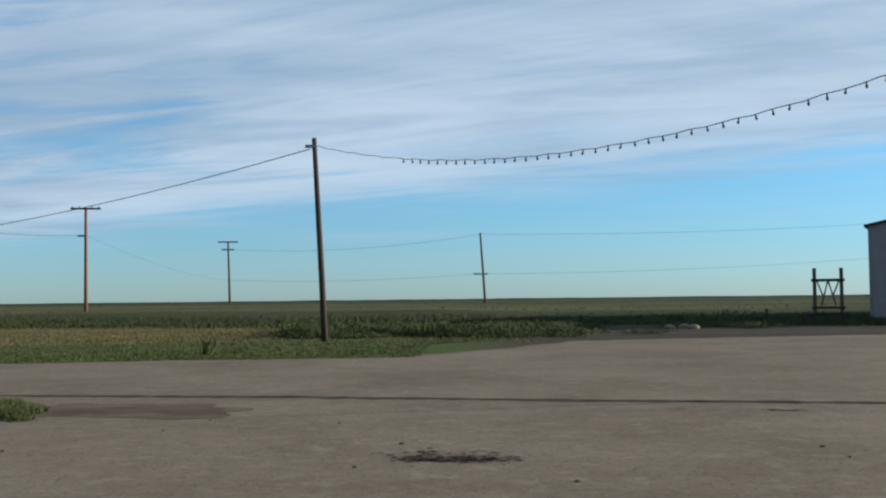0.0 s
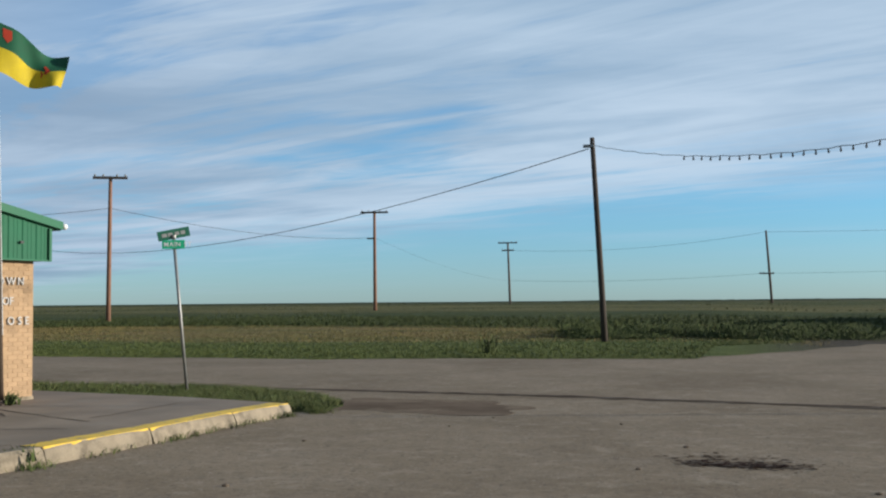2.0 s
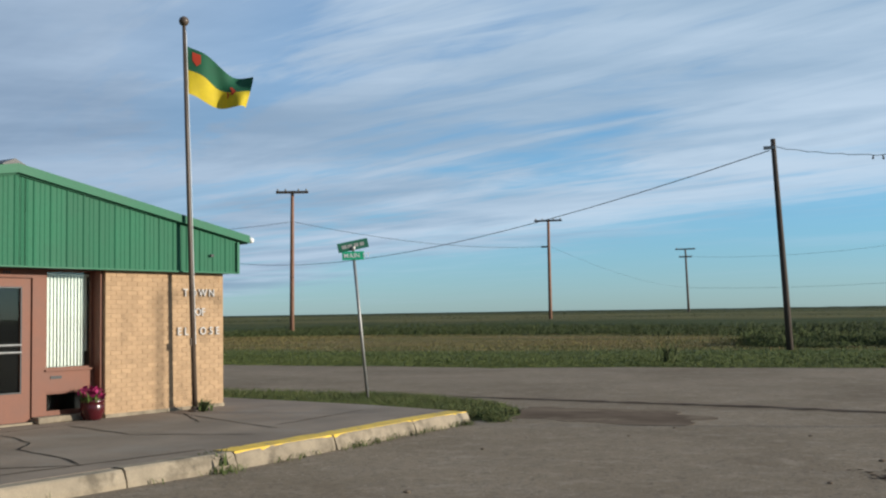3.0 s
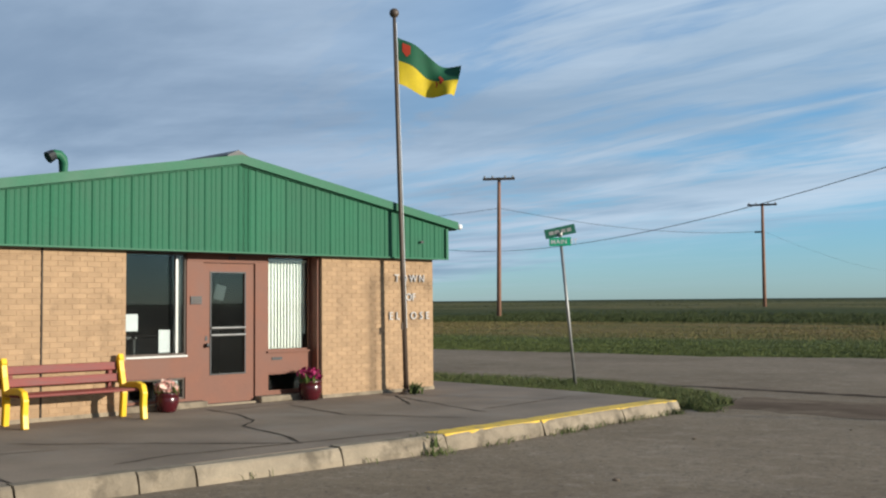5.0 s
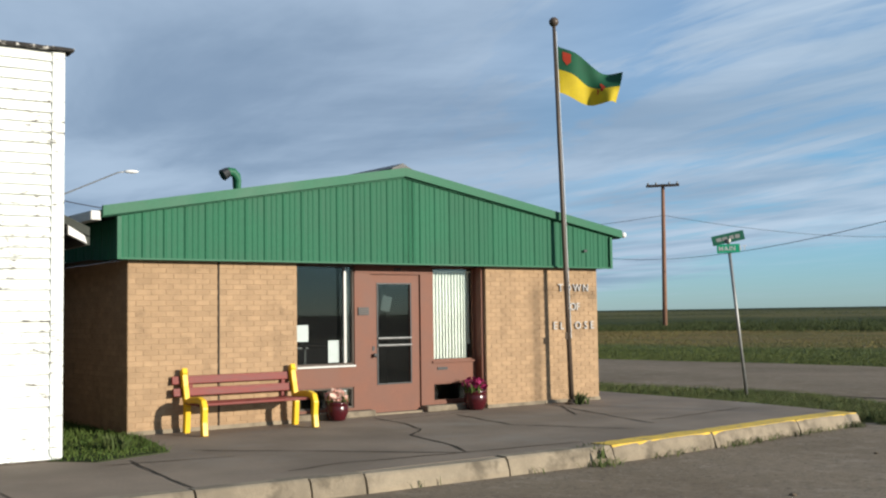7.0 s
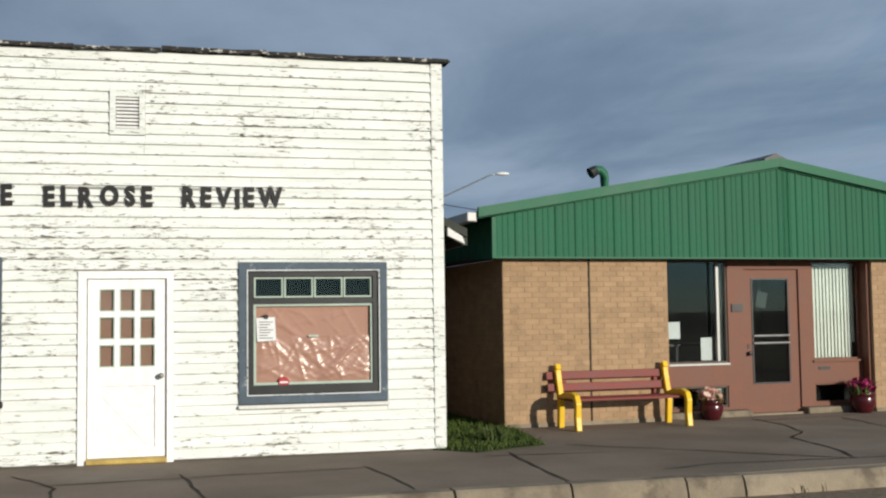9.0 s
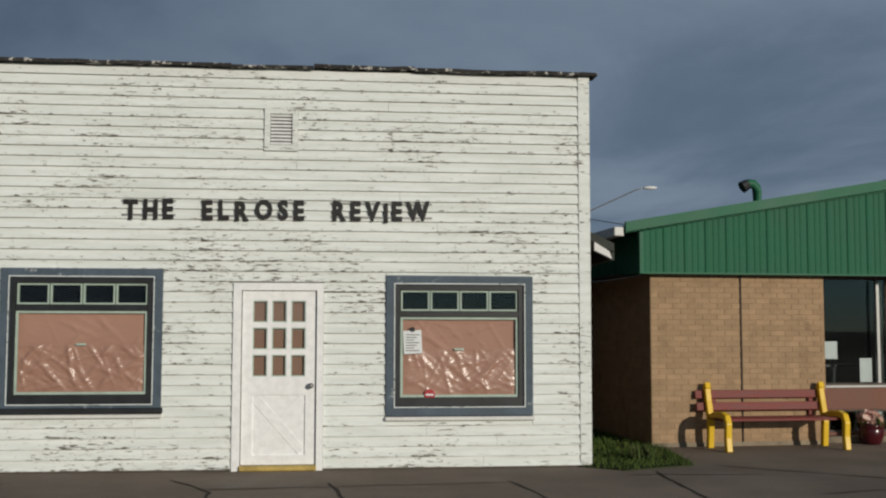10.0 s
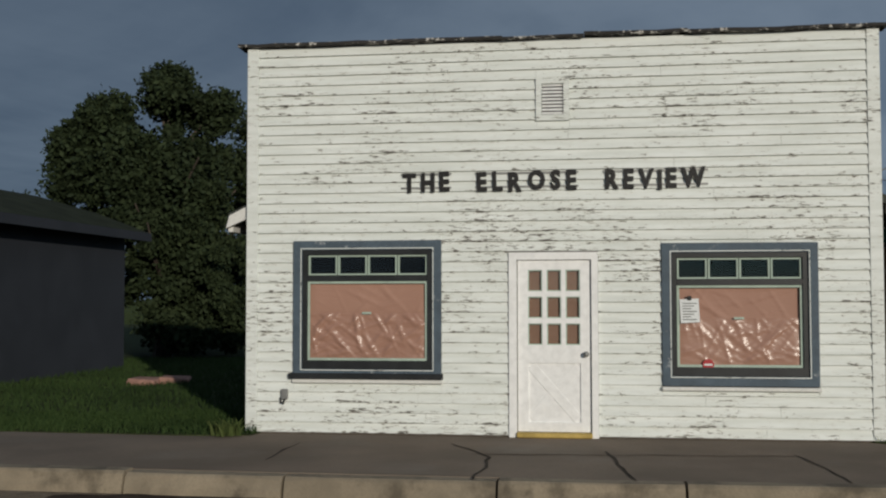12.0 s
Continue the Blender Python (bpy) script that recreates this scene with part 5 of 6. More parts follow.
wording("letter", "ELROSE", 7.58, 8.54, 1.27, 0.13, 0.02, M_LETTER, sign, 0.012)


# ---- the white wooden shop ----
shop = thing("wooden_shop", WHITE_AT, "white clapboard shop with peeling paint and a false front", "building")
TOP = 4.56
LW, RW, DR, VT = (0.46, 2.21, 0.65, 2.25), (4.71, 6.40, 0.60, 2.19), (2.99, 4.00, 0.0, 2.10), (3.31, 3.69, 3.61, 4.10)
part("false_front", holed(bmesh.new(), -0.10, 7.08, 0, TOP, [(LW[0] + .1, LW[1] - .1, LW[2] + .06, LW[3] - .1), (RW[0] + .1, RW[1] - .1, RW[2] + .06, RW[3] - .1), (3.085, 3.925, 0, 2.02)], 0.0, 0.13), M_POLEGREY, shop)
# side walls grey instead of white, so the gap gets less bounced light
for x0, x1 in ((-0.10, 0.0), (6.98, 7.08)):
    part("side_wall", boxed(x0, x1, 0.134, 10.0, 0, 2.75), M_POLEGREY, shop, "grey side boarding, kept dark to cut bounced light")
part("rear_wall", upright(bmesh.new(), [(0.004, 0), (6.976, 0), (6.976, 2.7), (3.51, 4.3), (0.004, 2.7)], 9.9, 10.0), M_PEEL, shop)
part("floor_slab", boxed(0.004, 6.976, 0.134, 9.89, -0.05, 0.01), M_FLOORIN, shop)
part("roof", upright(bmesh.new(), [(-0.40, 2.50), (3.51, 4.36), (3.51, 4.46), (-0.40, 2.60)], 0.135, 10.3), M_ROOF, shop)
part("roof", upright(bmesh.new(), [(3.512, 4.36), (7.42, 2.50), (7.42, 2.60), (3.512, 4.46)], 0.135, 10.3), M_ROOF, shop)
part("eave_end", upright(bmesh.new(), [(-0.40, 2.42), (-0.14, 2.53), (-0.14, 2.68), (-0.36, 2.57)], 0.05, 0.13), M_WHITE, shop, "white rafter end of the side eave")
part("eave_end", upright(bmesh.new(), [(7.16, 2.51), (7.37, 2.41), (7.34, 2.50), (7.16, 2.61)], 0.05, 0.13), M_WHITE, shop, "white rafter end of the side eave")
part("eave_board", boxed(7.36, 7.42, 0.135, 10.2, 2.40, 2.495), M_ROOF, shop)
part("eave_board", boxed(-0.40, -0.34, 0.135, 10.2, 2.38, 2.495), M_WHITE, shop)
part("corner_board", boxed(-0.12, 0.018, -0.032, -0.002, 0.02, TOP - 0.01, bevel=0.004), M_PEEL, shop)
part("corner_board", boxed(6.955, 7.092, -0.032, -0.002, 0.02, TOP - 0.01, bevel=0.004), M_PEEL, shop)
for x0, x1, z, t in ((-0.22, 2.93, 4.562, 0.034), (2.934, 3.86, 4.556, 0.026), (3.864, 5.02, 4.572, 0.034), (5.024, 7.18, 4.56, 0.034)):
    bm = boxed(x0, x1, -0.10, 0.2, z, z + t)
    bmesh.ops.subdivide_edges(bm, edges=[e for e in bm.edges if abs(e.verts[0].co.x - e.verts[1].co.x) > 0.5], cuts=12)
    for v in bm.verts:
        v.co.z += 0.012 * noise.noise(v.co * 4)
        v.co.y += 0.02 * noise.noise(v.co * 5 + Vector((3, 0, 0)))
    part("roof_edging", bm, M_ROOFEDGE, shop, "ragged tarred roof edging")


def shop_window(x0, x1, z0, z1, label, sill):
    """Slate-painted casing, dark frame, four small panes over a papered one."""
    w = part("window", ring(bmesh.new(), x0, x1, z0, z1, 0.105, -0.05, 0.03), M_SLATE, shop, label)
    part("stop_bead", ring(bmesh.new(), x0 + 0.088, x1 - 0.088, z0 + 0.09, z1 - 0.085, 0.010, -0.056, -0.0505), M_PEEL, w)
    part("dark_frame", ring(bmesh.new(), x0 + 0.107, x1 - 0.107, z0 + 0.107, z1 - 0.107, 0.055, -0.03, 0.06), M_DARK, w)
    a, b, lo, hi = x0 + 0.164, x1 - 0.164, z0 + 0.164, z1 - 0.164
    part("bottom_rail", boxed(a - 0.05, b + 0.05, -0.035, 0.055, lo - 0.05, lo + 0.04), M_DARK, w)
    bar = hi - 0.27
    part("transom_bar", boxed(a, b, -0.028, 0.055, bar - 0.035, bar + 0.03), M_DARK, w)
    # added black sheet: the unlit room behind the upper panes, as colour
    part("dark_room_sheet", boxed(a, b, 0.10, 0.104, bar, hi), M_VOID, w)
    step = (b - a) / 4
    for i in range(4):
        p0, p1 = a + i * step + 0.006, a + (i + 1) * step - 0.006
        f = part("pane_frame", ring(bmesh.new(), p0, p1, bar + 0.034, hi - 0.004, 0.018, 0.0, 0.05), M_PUTTY, w)
        part("pane", boxed(p0 + 0.012, p1 - 0.012, 0.02, 0.026, bar + 0.044, hi - 0.014), M_GLASS, f).visible_shadow = False
    part("tape_border", ring(bmesh.new(), a, b, lo + 0.042, bar - 0.037, 0.028, -0.006, 0.006), M_PUTTY, w)
    rr = np.random.default_rng(int(x0 * 100))
    top, seam, foot = bar - 0.05, lo + 0.052 + (bar - lo - 0.10) * 0.60, lo + 0.052

    def hung(name, z_lo, z_hi, y, count, tall, mat, about):
        """A sheet with drawn creases: each a straight ridge that fades at both ends."""
        nx, nz = 96, max(20, int(96 * (z_hi - z_lo) / (b - a)))
        gx, gz = np.meshgrid(np.linspace(a + 0.012, b - 0.012, nx + 1), np.linspace(z_lo, z_hi, nz + 1))
        out = 0.010 * np.sin(2.3 * gx + 1.7 * gz + x0) * np.sin(3.1 * gz - 1.1 * gx)
        for _ in range(count):
            cx, cz = rr.uniform(a, b), rr.uniform(z_lo, z_hi)
            turn = rr.choice([-0.75, -0.5, 0.55, 0.9, 0.1, -1.2]) + rr.normal(0, 0.15)
            along = (gx - cx) * math.cos(turn) + (gz - cz) * math.sin(turn)
            across = (gz - cz) * math.cos(turn) - (gx - cx) * math.sin(turn) + 0.10 * rr.normal() * along ** 2
            long, wide = rr.uniform(0.08, 0.30), rr.uniform(0.012, 0.045)
            out = out + tall * rr.uniform(0.4, 1.0) * (wide / 0.03) * np.exp(-(along / long) ** 2) * np.maximum(0, 1 - np.abs(across) / wide)
        rim = np.minimum(1, 12 * np.minimum(np.minimum(gx - a, b - gx), np.minimum(gz - z_lo, z_hi - gz) + 0.03))
        pts = np.stack([gx, y - np.clip(out * rim, -0.006, 0.030), gz], -1).reshape(-1, 3).tolist()
        w_ = nx + 1
        ob_ = sheet_mesh(name, pts, [(j * w_ + i, j * w_ + i + 1, (j + 1) * w_ + i + 1, (j + 1) * w_ + i) for j in range(nz) for i in range(nx)], mat, about, "", "", w)
        for poly in ob_.data.polygons:
            poly.use_smooth = True
    hung("paper_sheet", seam - 0.03, top, 0.034, 14 if sill else 24, 0.008, M_KRAFT, "smooth brown paper over the window")
    hung("film_sheet", foot, seam, 0.024, 85, 0.017 if sill else 0.009, M_FILM, "wrinkled clear film over brown paper")
    part("tape_strip", boxed((a + b) / 2 - 0.06, (a + b) / 2 + 0.05, -0.012, -0.009, seam - 0.012, seam + 0.012), M_PUTTY, w, "short strip of pale green tape")
    if sill:
        part("sill", boxed(x0 - 0.05, x1 + 0.02, -0.085, -0.002, z0 - 0.01, z0 + 0.06, bevel=0.01), M_DARK, w)
    part("drip_board", boxed(x0 - 0.01, x1 + 0.02, -0.07, -0.002, z0 - 0.055, z0 - 0.012, bevel=0.008), M_WHITE, w)
    return w


w1 = shop_window(*LW, "shop window with dark frame and slate-blue casing, papered over", True)
w2 = shop_window(*RW, "shop window with dark frame and slate-blue casing, papered over", False)
ob = part("paper_notice", boxed(4.91, 5.12, -0.018, -0.015, 1.30, 1.565, Matrix.Translation((5, 0, 1.4)) @ pose(0, 0, 0, 0, -3) @ Matrix.Translation((-5, 0, -1.4))), M_PAPER)
ob.matrix_world = WHITE_AT
tagged(ob, "white notice sheet clipped in the shop window", "paper")
for i in range(7):
    z = 1.52 - i * 0.030
    part("text_bar", boxed(4.935, 5.09 - 0.03 * ((i * 7) % 3), -0.0205, -0.0185, z - 0.008, z), M_DARK, ob)
part("clip", boxed(4.985, 5.035, -0.03, -0.014, 1.55, 1.60, bevel=0.008), M_DARK, ob, "black paper clip")
bm = lathe(bmesh.new(), [(0.062, 0), (0.062, 0.004)], 20)
bmesh.ops.transform(bm, matrix=Matrix.Translation((5.21, -0.014, 0.835)) @ pose(0, 0, 0, 90), verts=bm.verts)
st = part("round_sticker", bm, M_SIGNRED)
st.matrix_world = WHITE_AT
tagged(st, "round red sticker on the shop window", "sticker")
part("text_bar", boxed(5.165, 5.255, -0.0215, -0.0185, 0.825, 0.845), M_PAPER, st)

# the white door
part("door_casing", holed(bmesh.new(), DR[0], DR[1], 0.0, 2.10, [(3.08, 3.925, -0.1, 2.015)], -0.045, 0.0), M_DOOR, shop, "white-painted door casing")
panes = [(3.207 + i * 0.214, 3.369 + i * 0.214, 1.045 + j * 0.305, 1.29 + j * 0.305) for i in range(3) for j in range(3)]
door = part("door", holed(bmesh.new(), 3.09, 3.915, 0.065, 2.01, panes + [(3.21, 3.80, 0.17, 0.84)], -0.005, 0.045), M_DOOR, shop, "white half-glazed door with nine small panes")
part("paper_sheet", boxed(3.19, 3.82, 0.046, 0.05, 1.03, 1.91), M_FILM, door, "brown paper behind the panes")
for x0, x1, z0, z1 in panes:
    f = part("pane_bead", ring(bmesh.new(), x0, x1, z0, z1, 0.012, 0.004, 0.03), M_PUTTY, door)
    part("pane", boxed(x0 + 0.01, x1 - 0.01, 0.018, 0.022, z0 + 0.01, z1 - 0.01), M_GLASS, f).visible_shadow = False
part("door_panel", boxed(3.205, 3.805, 0.014, 0.04, 0.165, 0.845), M_DOOR, door)
for sgn in (1, -1):
    m = Matrix.Translation((3.505, 0.013 - 0.00125 * sgn, 0.505)) @ pose(0, 0, 0, 0, sgn * 48.5)
    part("cross_board", boxed(-0.40, 0.40, -0.004, 0.008, -0.055, 0.055, m, bevel=0.003), M_DOOR, door)
bm = lathe(bmesh.new(), [(0.03, 0), (0.03, 0.01), (0.014, 0.02), (0.014, 0.04), (0.032, 0.05), (0.030, 0.075), (0.01, 0.085)], 14)
bmesh.ops.transform(bm, matrix=Matrix.Translation((3.865, -0.005, 0.945)) @ pose(0, 0, 0, 90), verts=bm.verts)
part("knob", bm, M_STEEL, door, "round metal door knob", smooth=True)
part("door_sill", boxed(3.075, 3.93, -0.09, 0.05, 0.0, 0.06, bevel=0.012), M_BRASS, shop, "worn yellow-brown door sill")

v = part("gable_vent", ring(bmesh.new(), *VT, 0.065, -0.045, 0.0), M_PEEL, shop, "small white louvred wall vent")
for i in range(9):
    m = Matrix.Translation((3.50, -0.012, 3.70 + i * 0.04)) @ pose(0, 0, 0, 40)
    part("slat", boxed(-0.12, 0.12, -0.024, 0.022, -0.004, 0.004, m), M_DOOR, v)
part("vent_back", boxed(3.376, 3.624, -0.003, -0.001, 3.68, 4.03), M_DARK, v)
ob = part("outlet_box", boxed(0.32, 0.40, -0.07, -0.02, 0.40, 0.52, bevel=0.008), M_STEEL, shop, "small electrical outlet box with a cord")
part("cord", tube(bmesh.new(), [(0.36, -0.05, 0.40), (0.35, -0.06, 0.35), (0.32, -0.05, 0.36), (0.31, -0.05, 0.42)], 0.012, 6), M_DARK, ob)

lettering = thing("shop_lettering", WHITE_AT @ Matrix.Translation((0, -0.022, 0)), "uneven black cut-out letters above the shop door", "sign")
wording("letter", "THE", 1.76, 2.31, 2.82, 0.215, 0.025, M_BLACKLET, lettering, 0.045, 0.012, 3, 0.80)
wording("letter", "ELROSE", 2.63, 3.77, 2.82, 0.215, 0.025, M_BLACKLET, lettering, 0.045, 0.012, 4, 0.80)
wording("letter", "REVIEW", 4.09, 5.21, 2.82, 0.215, 0.025, M_BLACKLET, lettering, 0.045, 0.012, 5, 0.80)
for x0, x1 in ((1.74, 2.33), (2.61, 3.79), (4.07, 5.23)):
    for z in (2.855, 3.015):
        part("rail", boxed(x0, x1, -0.012, -0.004, z - 0.011, z + 0.011), M_STEEL, lettering, "thin grey rail behind the letters")


# ---- things in front of the buildings ----
def bench():
    ob = thing("park_bench", GREEN_AT @ Matrix.Translation((0.75, -0.18, 0)), "park bench with red wooden slats and yellow end frames", "bench")
    L = 1.66

    def end(x):
        bm = bmesh.new()
        # back leg and back post, then arm and front leg, bent from a flat bar
        back = [(0.0, 0.0), (-0.03, 0.34), (0.0, 0.45), (0.05, 0.62), (0.085, 0.77), (0.075, 0.82), (0.04, 0.835)]
        front = [(-0.02, 0.40), (-0.22, 0.455), (-0.44, 0.465), (-0.545, 0.44), (-0.58, 0.36), (-0.565, 0.18), (-0.59, 0.0)]
        for line, half in ((back, 0.045), (front, 0.042)):
            rows = []
            for i, (y, z) in enumerate(line):
                p, q = Vector(line[max(0, i - 1)]), Vector(line[min(len(line) - 1, i + 1)])
                d = (q - p).normalized()
                n = Vector((-d.y, d.x)) * half
                rows.append([bm.verts.new((x + dx, y + s * n.x, z + s * n.y)) for dx, s in ((-0.04, -1), (0.04, -1), (0.04, 1), (-0.04, 1))])
            for r0, r1 in zip(rows, rows[1:]):
                for j in range(4):
                    bm.faces.new((r0[j], r0[(j + 1) % 4], r1[(j + 1) % 4], r1[j]))
            bm.faces.new(rows[0][::-1])
            bm.faces.new(rows[-1])
        bmesh.ops.bevel(bm, geom=list(bm.edges), offset=0.009, segments=1, affect="EDGES")
        return part("end_frame", bm, M_YBENCH, ob, "thick yellow-enamelled bench end")
    end(0.0)
    end(L)
    for y, z, tilt in ((0.045, 0.705, 78), (-0.005, 0.545, 78)):
        m = Matrix.Translation((0, y + 0.075, z)) @ pose(0, 0, 0, tilt)
        part("back_slat", boxed(-0.16, L + 0.10, -0.055, 0.055, -0.02, 0.02, m, bevel=0.006), M_RED, ob)
    for y in (-0.10, -0.26, -0.42):
        part("seat_slat", boxed(-0.04, L + 0.04, y - 0.065, y + 0.065, 0.385, 0.42, bevel=0.006), M_RED, ob)
    for x in (0.12, L - 0.12):
        part("back_brace", boxed(x - 0.03, x + 0.03, 0.125, 0.155, 0.36, 0.74, bevel=0.004), M_RED, ob)


bench()


def flower_pot(m, label, petals, seed):
    ob = thing("flower_pot", m, label, "flower pot", "flower pots at the entrance")
    part("pot", lathe(bmesh.new(), [(0.10, 0.0), (0.125, 0.02), (0.165, 0.12), (0.170, 0.20), (0.155, 0.235), (0.172, 0.25), (0.172, 0.285), (0.150, 0.285), (0.145, 0.25)], 24), M_POT, ob, smooth=True)
    part("soil", lathe(bmesh.new(), [(0.147, 0.24), (0.147, 0.262)], 20), M_SOIL, ob)
    rr = np.random.default_rng(seed)
    sp = [(rr.normal(0, 0.07), rr.normal(0, 0.07), 0.255) for _ in range(150)]
    sheet_mesh("leaves", *blades(rr, sp, 0.17, 0.035, 0.5), M_GRASS, "small green leaves", "", "stuff", ob)
    v, f = [], []
    for _ in range(70):
        a, r = rr.uniform(0, 6.28), 0.15 * math.sqrt(rr.random())
        c = np.array([r * math.cos(a), r * math.sin(a), 0.36 + 0.09 * rr.random() - r * 0.3])
        for _ in range(5):
            u, w = rr.normal(0, 0.022, 3), rr.normal(0, 0.022, 3)
            o = c + rr.normal(0, 0.014, 3)
            i = len(v)
            v += [tuple(o - u), tuple(o + w), tuple(o + u), tuple(o - w)]
            f.append((i, i + 1, i + 2, i + 3))
    sheet_mesh("flower_cluster", v, f, petals, "clustered petals", "", "stuff", ob)


flower_pot(GREEN_AT @ Matrix.Translation((3.15, -0.12, 0)), "glazed maroon pot with pink and cream flowers", M_PINK, 5)
flower_pot(GREEN_AT @ Matrix.Translation((5.78, -0.10, 0)) @ Matrix.Diagonal((1.12, 1.12, 1.12, 1)), "glazed maroon pot with magenta flowers", M_MAGENTA, 6)


def flagpole():
    foot = Vector((-11.27, 15.42, 0.15))
    top = polar(36.7, 19.1, ray_z(19.1, 14.75))
    ob = thing("flagpole", Matrix.Translation(foot), "slightly leaning brown metal flagpole with a ball finial", "flagpole")
    t = top - foot
    part("pole", tube(bmesh.new(), [(0, 0, 0), t * 0.35, t * 0.7, t], [0.046, 0.042, 0.036, 0.030], 14), M_BRONZE, ob, smooth=True)
    bm = bmesh.new()
    bmesh.ops.create_icosphere(bm, subdivisions=3, radius=0.085, matrix=Matrix.Translation(t + Vector((0, 0, 0.04))))
    part("finial", bm, M_BRONZE, ob, smooth=True)
    part("base_collar", lathe(bmesh.new(), [(0.12, 0), (0.12, 0.02), (0.075, 0.04), (0.068, 0.08)], 16), M_BRONZE, ob)
    part("cleat", boxed(-0.01, 0.01, -0.085, -0.05, 1.1, 1.22, Matrix.Translation(t * (1.1 / t.z) - Vector((0, 0, 1.1)))), M_BRONZE, ob)
    part("halyard", tube(bmesh.new(), [t * 0.17 + Vector((0.055, 0, 0)), t * 0.6 + Vector((0.052, 0.01, 0)), t * 0.98 + Vector((0.04, 0, 0))], 0.006, 5), M_PAPER, ob)
    # the flag flies along the front of the office, sagging
    flag = thing("flag", Matrix.Translation(foot + t), "green over yellow flag with a red lily, blown by wind", "flag")
    fly = Vector((0.62, 0.78, 0)).normalized()
    out = Vector((fly.y, -fly.x, 0))
    nx, nz = 36, 20
    H, Lf = 0.82, 1.22

    def cloth(u, w):
        sag = 0.50 * u ** 0.85
        roll = 0.17 * u ** 0.7 * math.sin(6.8 * u + 2.2 * w) + 0.05 * u * math.sin(13 * u - 3 * w)
        reach = Lf * u * (0.93 - 0.10 * w * u)
        p = fly * (0.06 + reach) + out * roll + Vector((0, 0, -0.38 - H * w * (1 - 0.30 * u) - sag + 0.075 * math.sin(6.5 * u + 0.4 + 1.2 * w) * u ** 0.6))
        return p
    for name, w0, w1, mat in (("green_half", 0.0, 0.5, M_FLAGG), ("yellow_half", 0.5, 1.0, M_FLAGY)):
        bm = bmesh.new()
        g = [[bm.verts.new(cloth(i / nx, w0 + (w1 - w0) * j / nz)) for i in range(nx + 1)] for j in range(nz + 1)]
        for r0, r1 in zip(g, g[1:]):
            for i in range(nx):
                bm.faces.new((r0[i], r0[i + 1], r1[i + 1], r1[i]))
        part(name, bm, mat, flag, smooth=True)
    for s in (0.006, -0.006):
        bm = bmesh.new()
        for cu, cw, ru, rw, k in ((0.72, 0.47, 0.05, 0.13, 7), (0.66, 0.60, 0.018, 0.10, 5)):
            ring_v = [bm.verts.new(cloth(cu + ru * math.cos(a) * (0.6 + 0.4 * math.cos(3 * a)), cw + rw * math.sin(a)) + out * s) for a in [2 * math.pi * i / 24 for i in range(24)]]
            bm.faces.new(ring_v)
        part("lily_emblem", bm, M_FLAGR, flag, "small red lily shape")
        bm = bmesh.new()
        bm.faces.new([bm.verts.new(cloth(u, w) + out * s) for u, w in ((0.07, 0.08), (0.19, 0.08), (0.19, 0.26), (0.13, 0.36), (0.07, 0.26))])
        part("shield_emblem", bm, M_FLAGR, flag, "small dark red shield shape")


flagpole()


def street_sign():
    foot = Vector((-10.33, 19.89, 0.05))
    top = polar(28.15, 22.4, ray_z(22.4, 3.45))
    t = top - foot
    ob = thing("street_sign", Matrix.Translation(foot), "leaning steel street-name sign with two green blades", "street sign")
    part("post", tube(bmesh.new(), [(0, 0, -0.1), t], 0.032, 10), M_STEEL, ob, smooth=True)
    part("cap", tube(bmesh.new(), [t, t + Vector((0, 0, 0.06))], 0.05, 10), M_STEEL, ob)
    turn = 28.15
    m2 = Matrix.Translation(t + Vector((0, 0, -0.13))) @ pose(0, 0, 0, 0, -1.5, turn)
    low = part("name_blade", boxed(-0.22, 0.22, -0.05, -0.036, -0.085, 0.085, m2, bevel=0.004), M_SIGN_LIT, ob, "green blade lettered MAIN ST, coloured as brightly lit")
    x = -0.18
    for c in "MAIN ST":
        if c == " ":
            x += 0.06
            continue
        me, w, h = letter_mesh(c, 1.0, 0.1, 0.01)
        s = 0.085 / h
        me.transform(Matrix.Diagonal((s, 0.04, s, 1)))
        me.materials.append(M_PAPER)
        q = new("letter", me)
        q.parent = low
        q.matrix_local = m2 @ Matrix.Translation((x, -0.0505, -0.04))
        x += s * w + 0.016
    m1 = Matrix.Translation(t + Vector((0, 0, 0.08))) @ pose(0, 0, 0, 0, -12, turn + 14)
    up = part("name_blade", boxed(-0.32, 0.32, -0.008, 0.008, -0.095, 0.095, m1, bevel=0.003), M_SIGN, ob, "dark green blade with unreadable pale lettering")
    for x0, x1 in ((-0.24, -0.14), (-0.12, -0.02), (0.02, 0.11), (0.14, 0.23)):
        part("text_bar", boxed(x0, x1, -0.0125, -0.0085, -0.035, 0.035, m1), M_STEEL, up)


street_sign()

# weeds at walls and kerb
rw = np.random.default_rng(31)
for at, h, n, lab in (((-11.17, 15.5, 0.15), 0.20, 60, "green weed at the foot of the flagpole"), ((-7.5, 10.63, 0.03), 0.15, 90, "green weed growing in a kerb joint"),
                      ((-11.75, 7.0, 0.16), 0.20, 60, "leafy weed at the corner of the wooden shop"), ((-13.0, -0.95, 0.16), 0.17, 120, "tall weeds at the corner of the wooden shop"),
                      ((-12.95, 18.4, 0.15), 0.2, 50, "green weed at the corner of the office")):
    sp = [(at[0] + rw.normal(0, 0.07), at[1] + rw.normal(0, 0.07), at[2]) for _ in range(n)]
    sheet_mesh("weed", *blades(rw, sp, h, 0.035, 0.45), M_BUSH, lab, "weed")
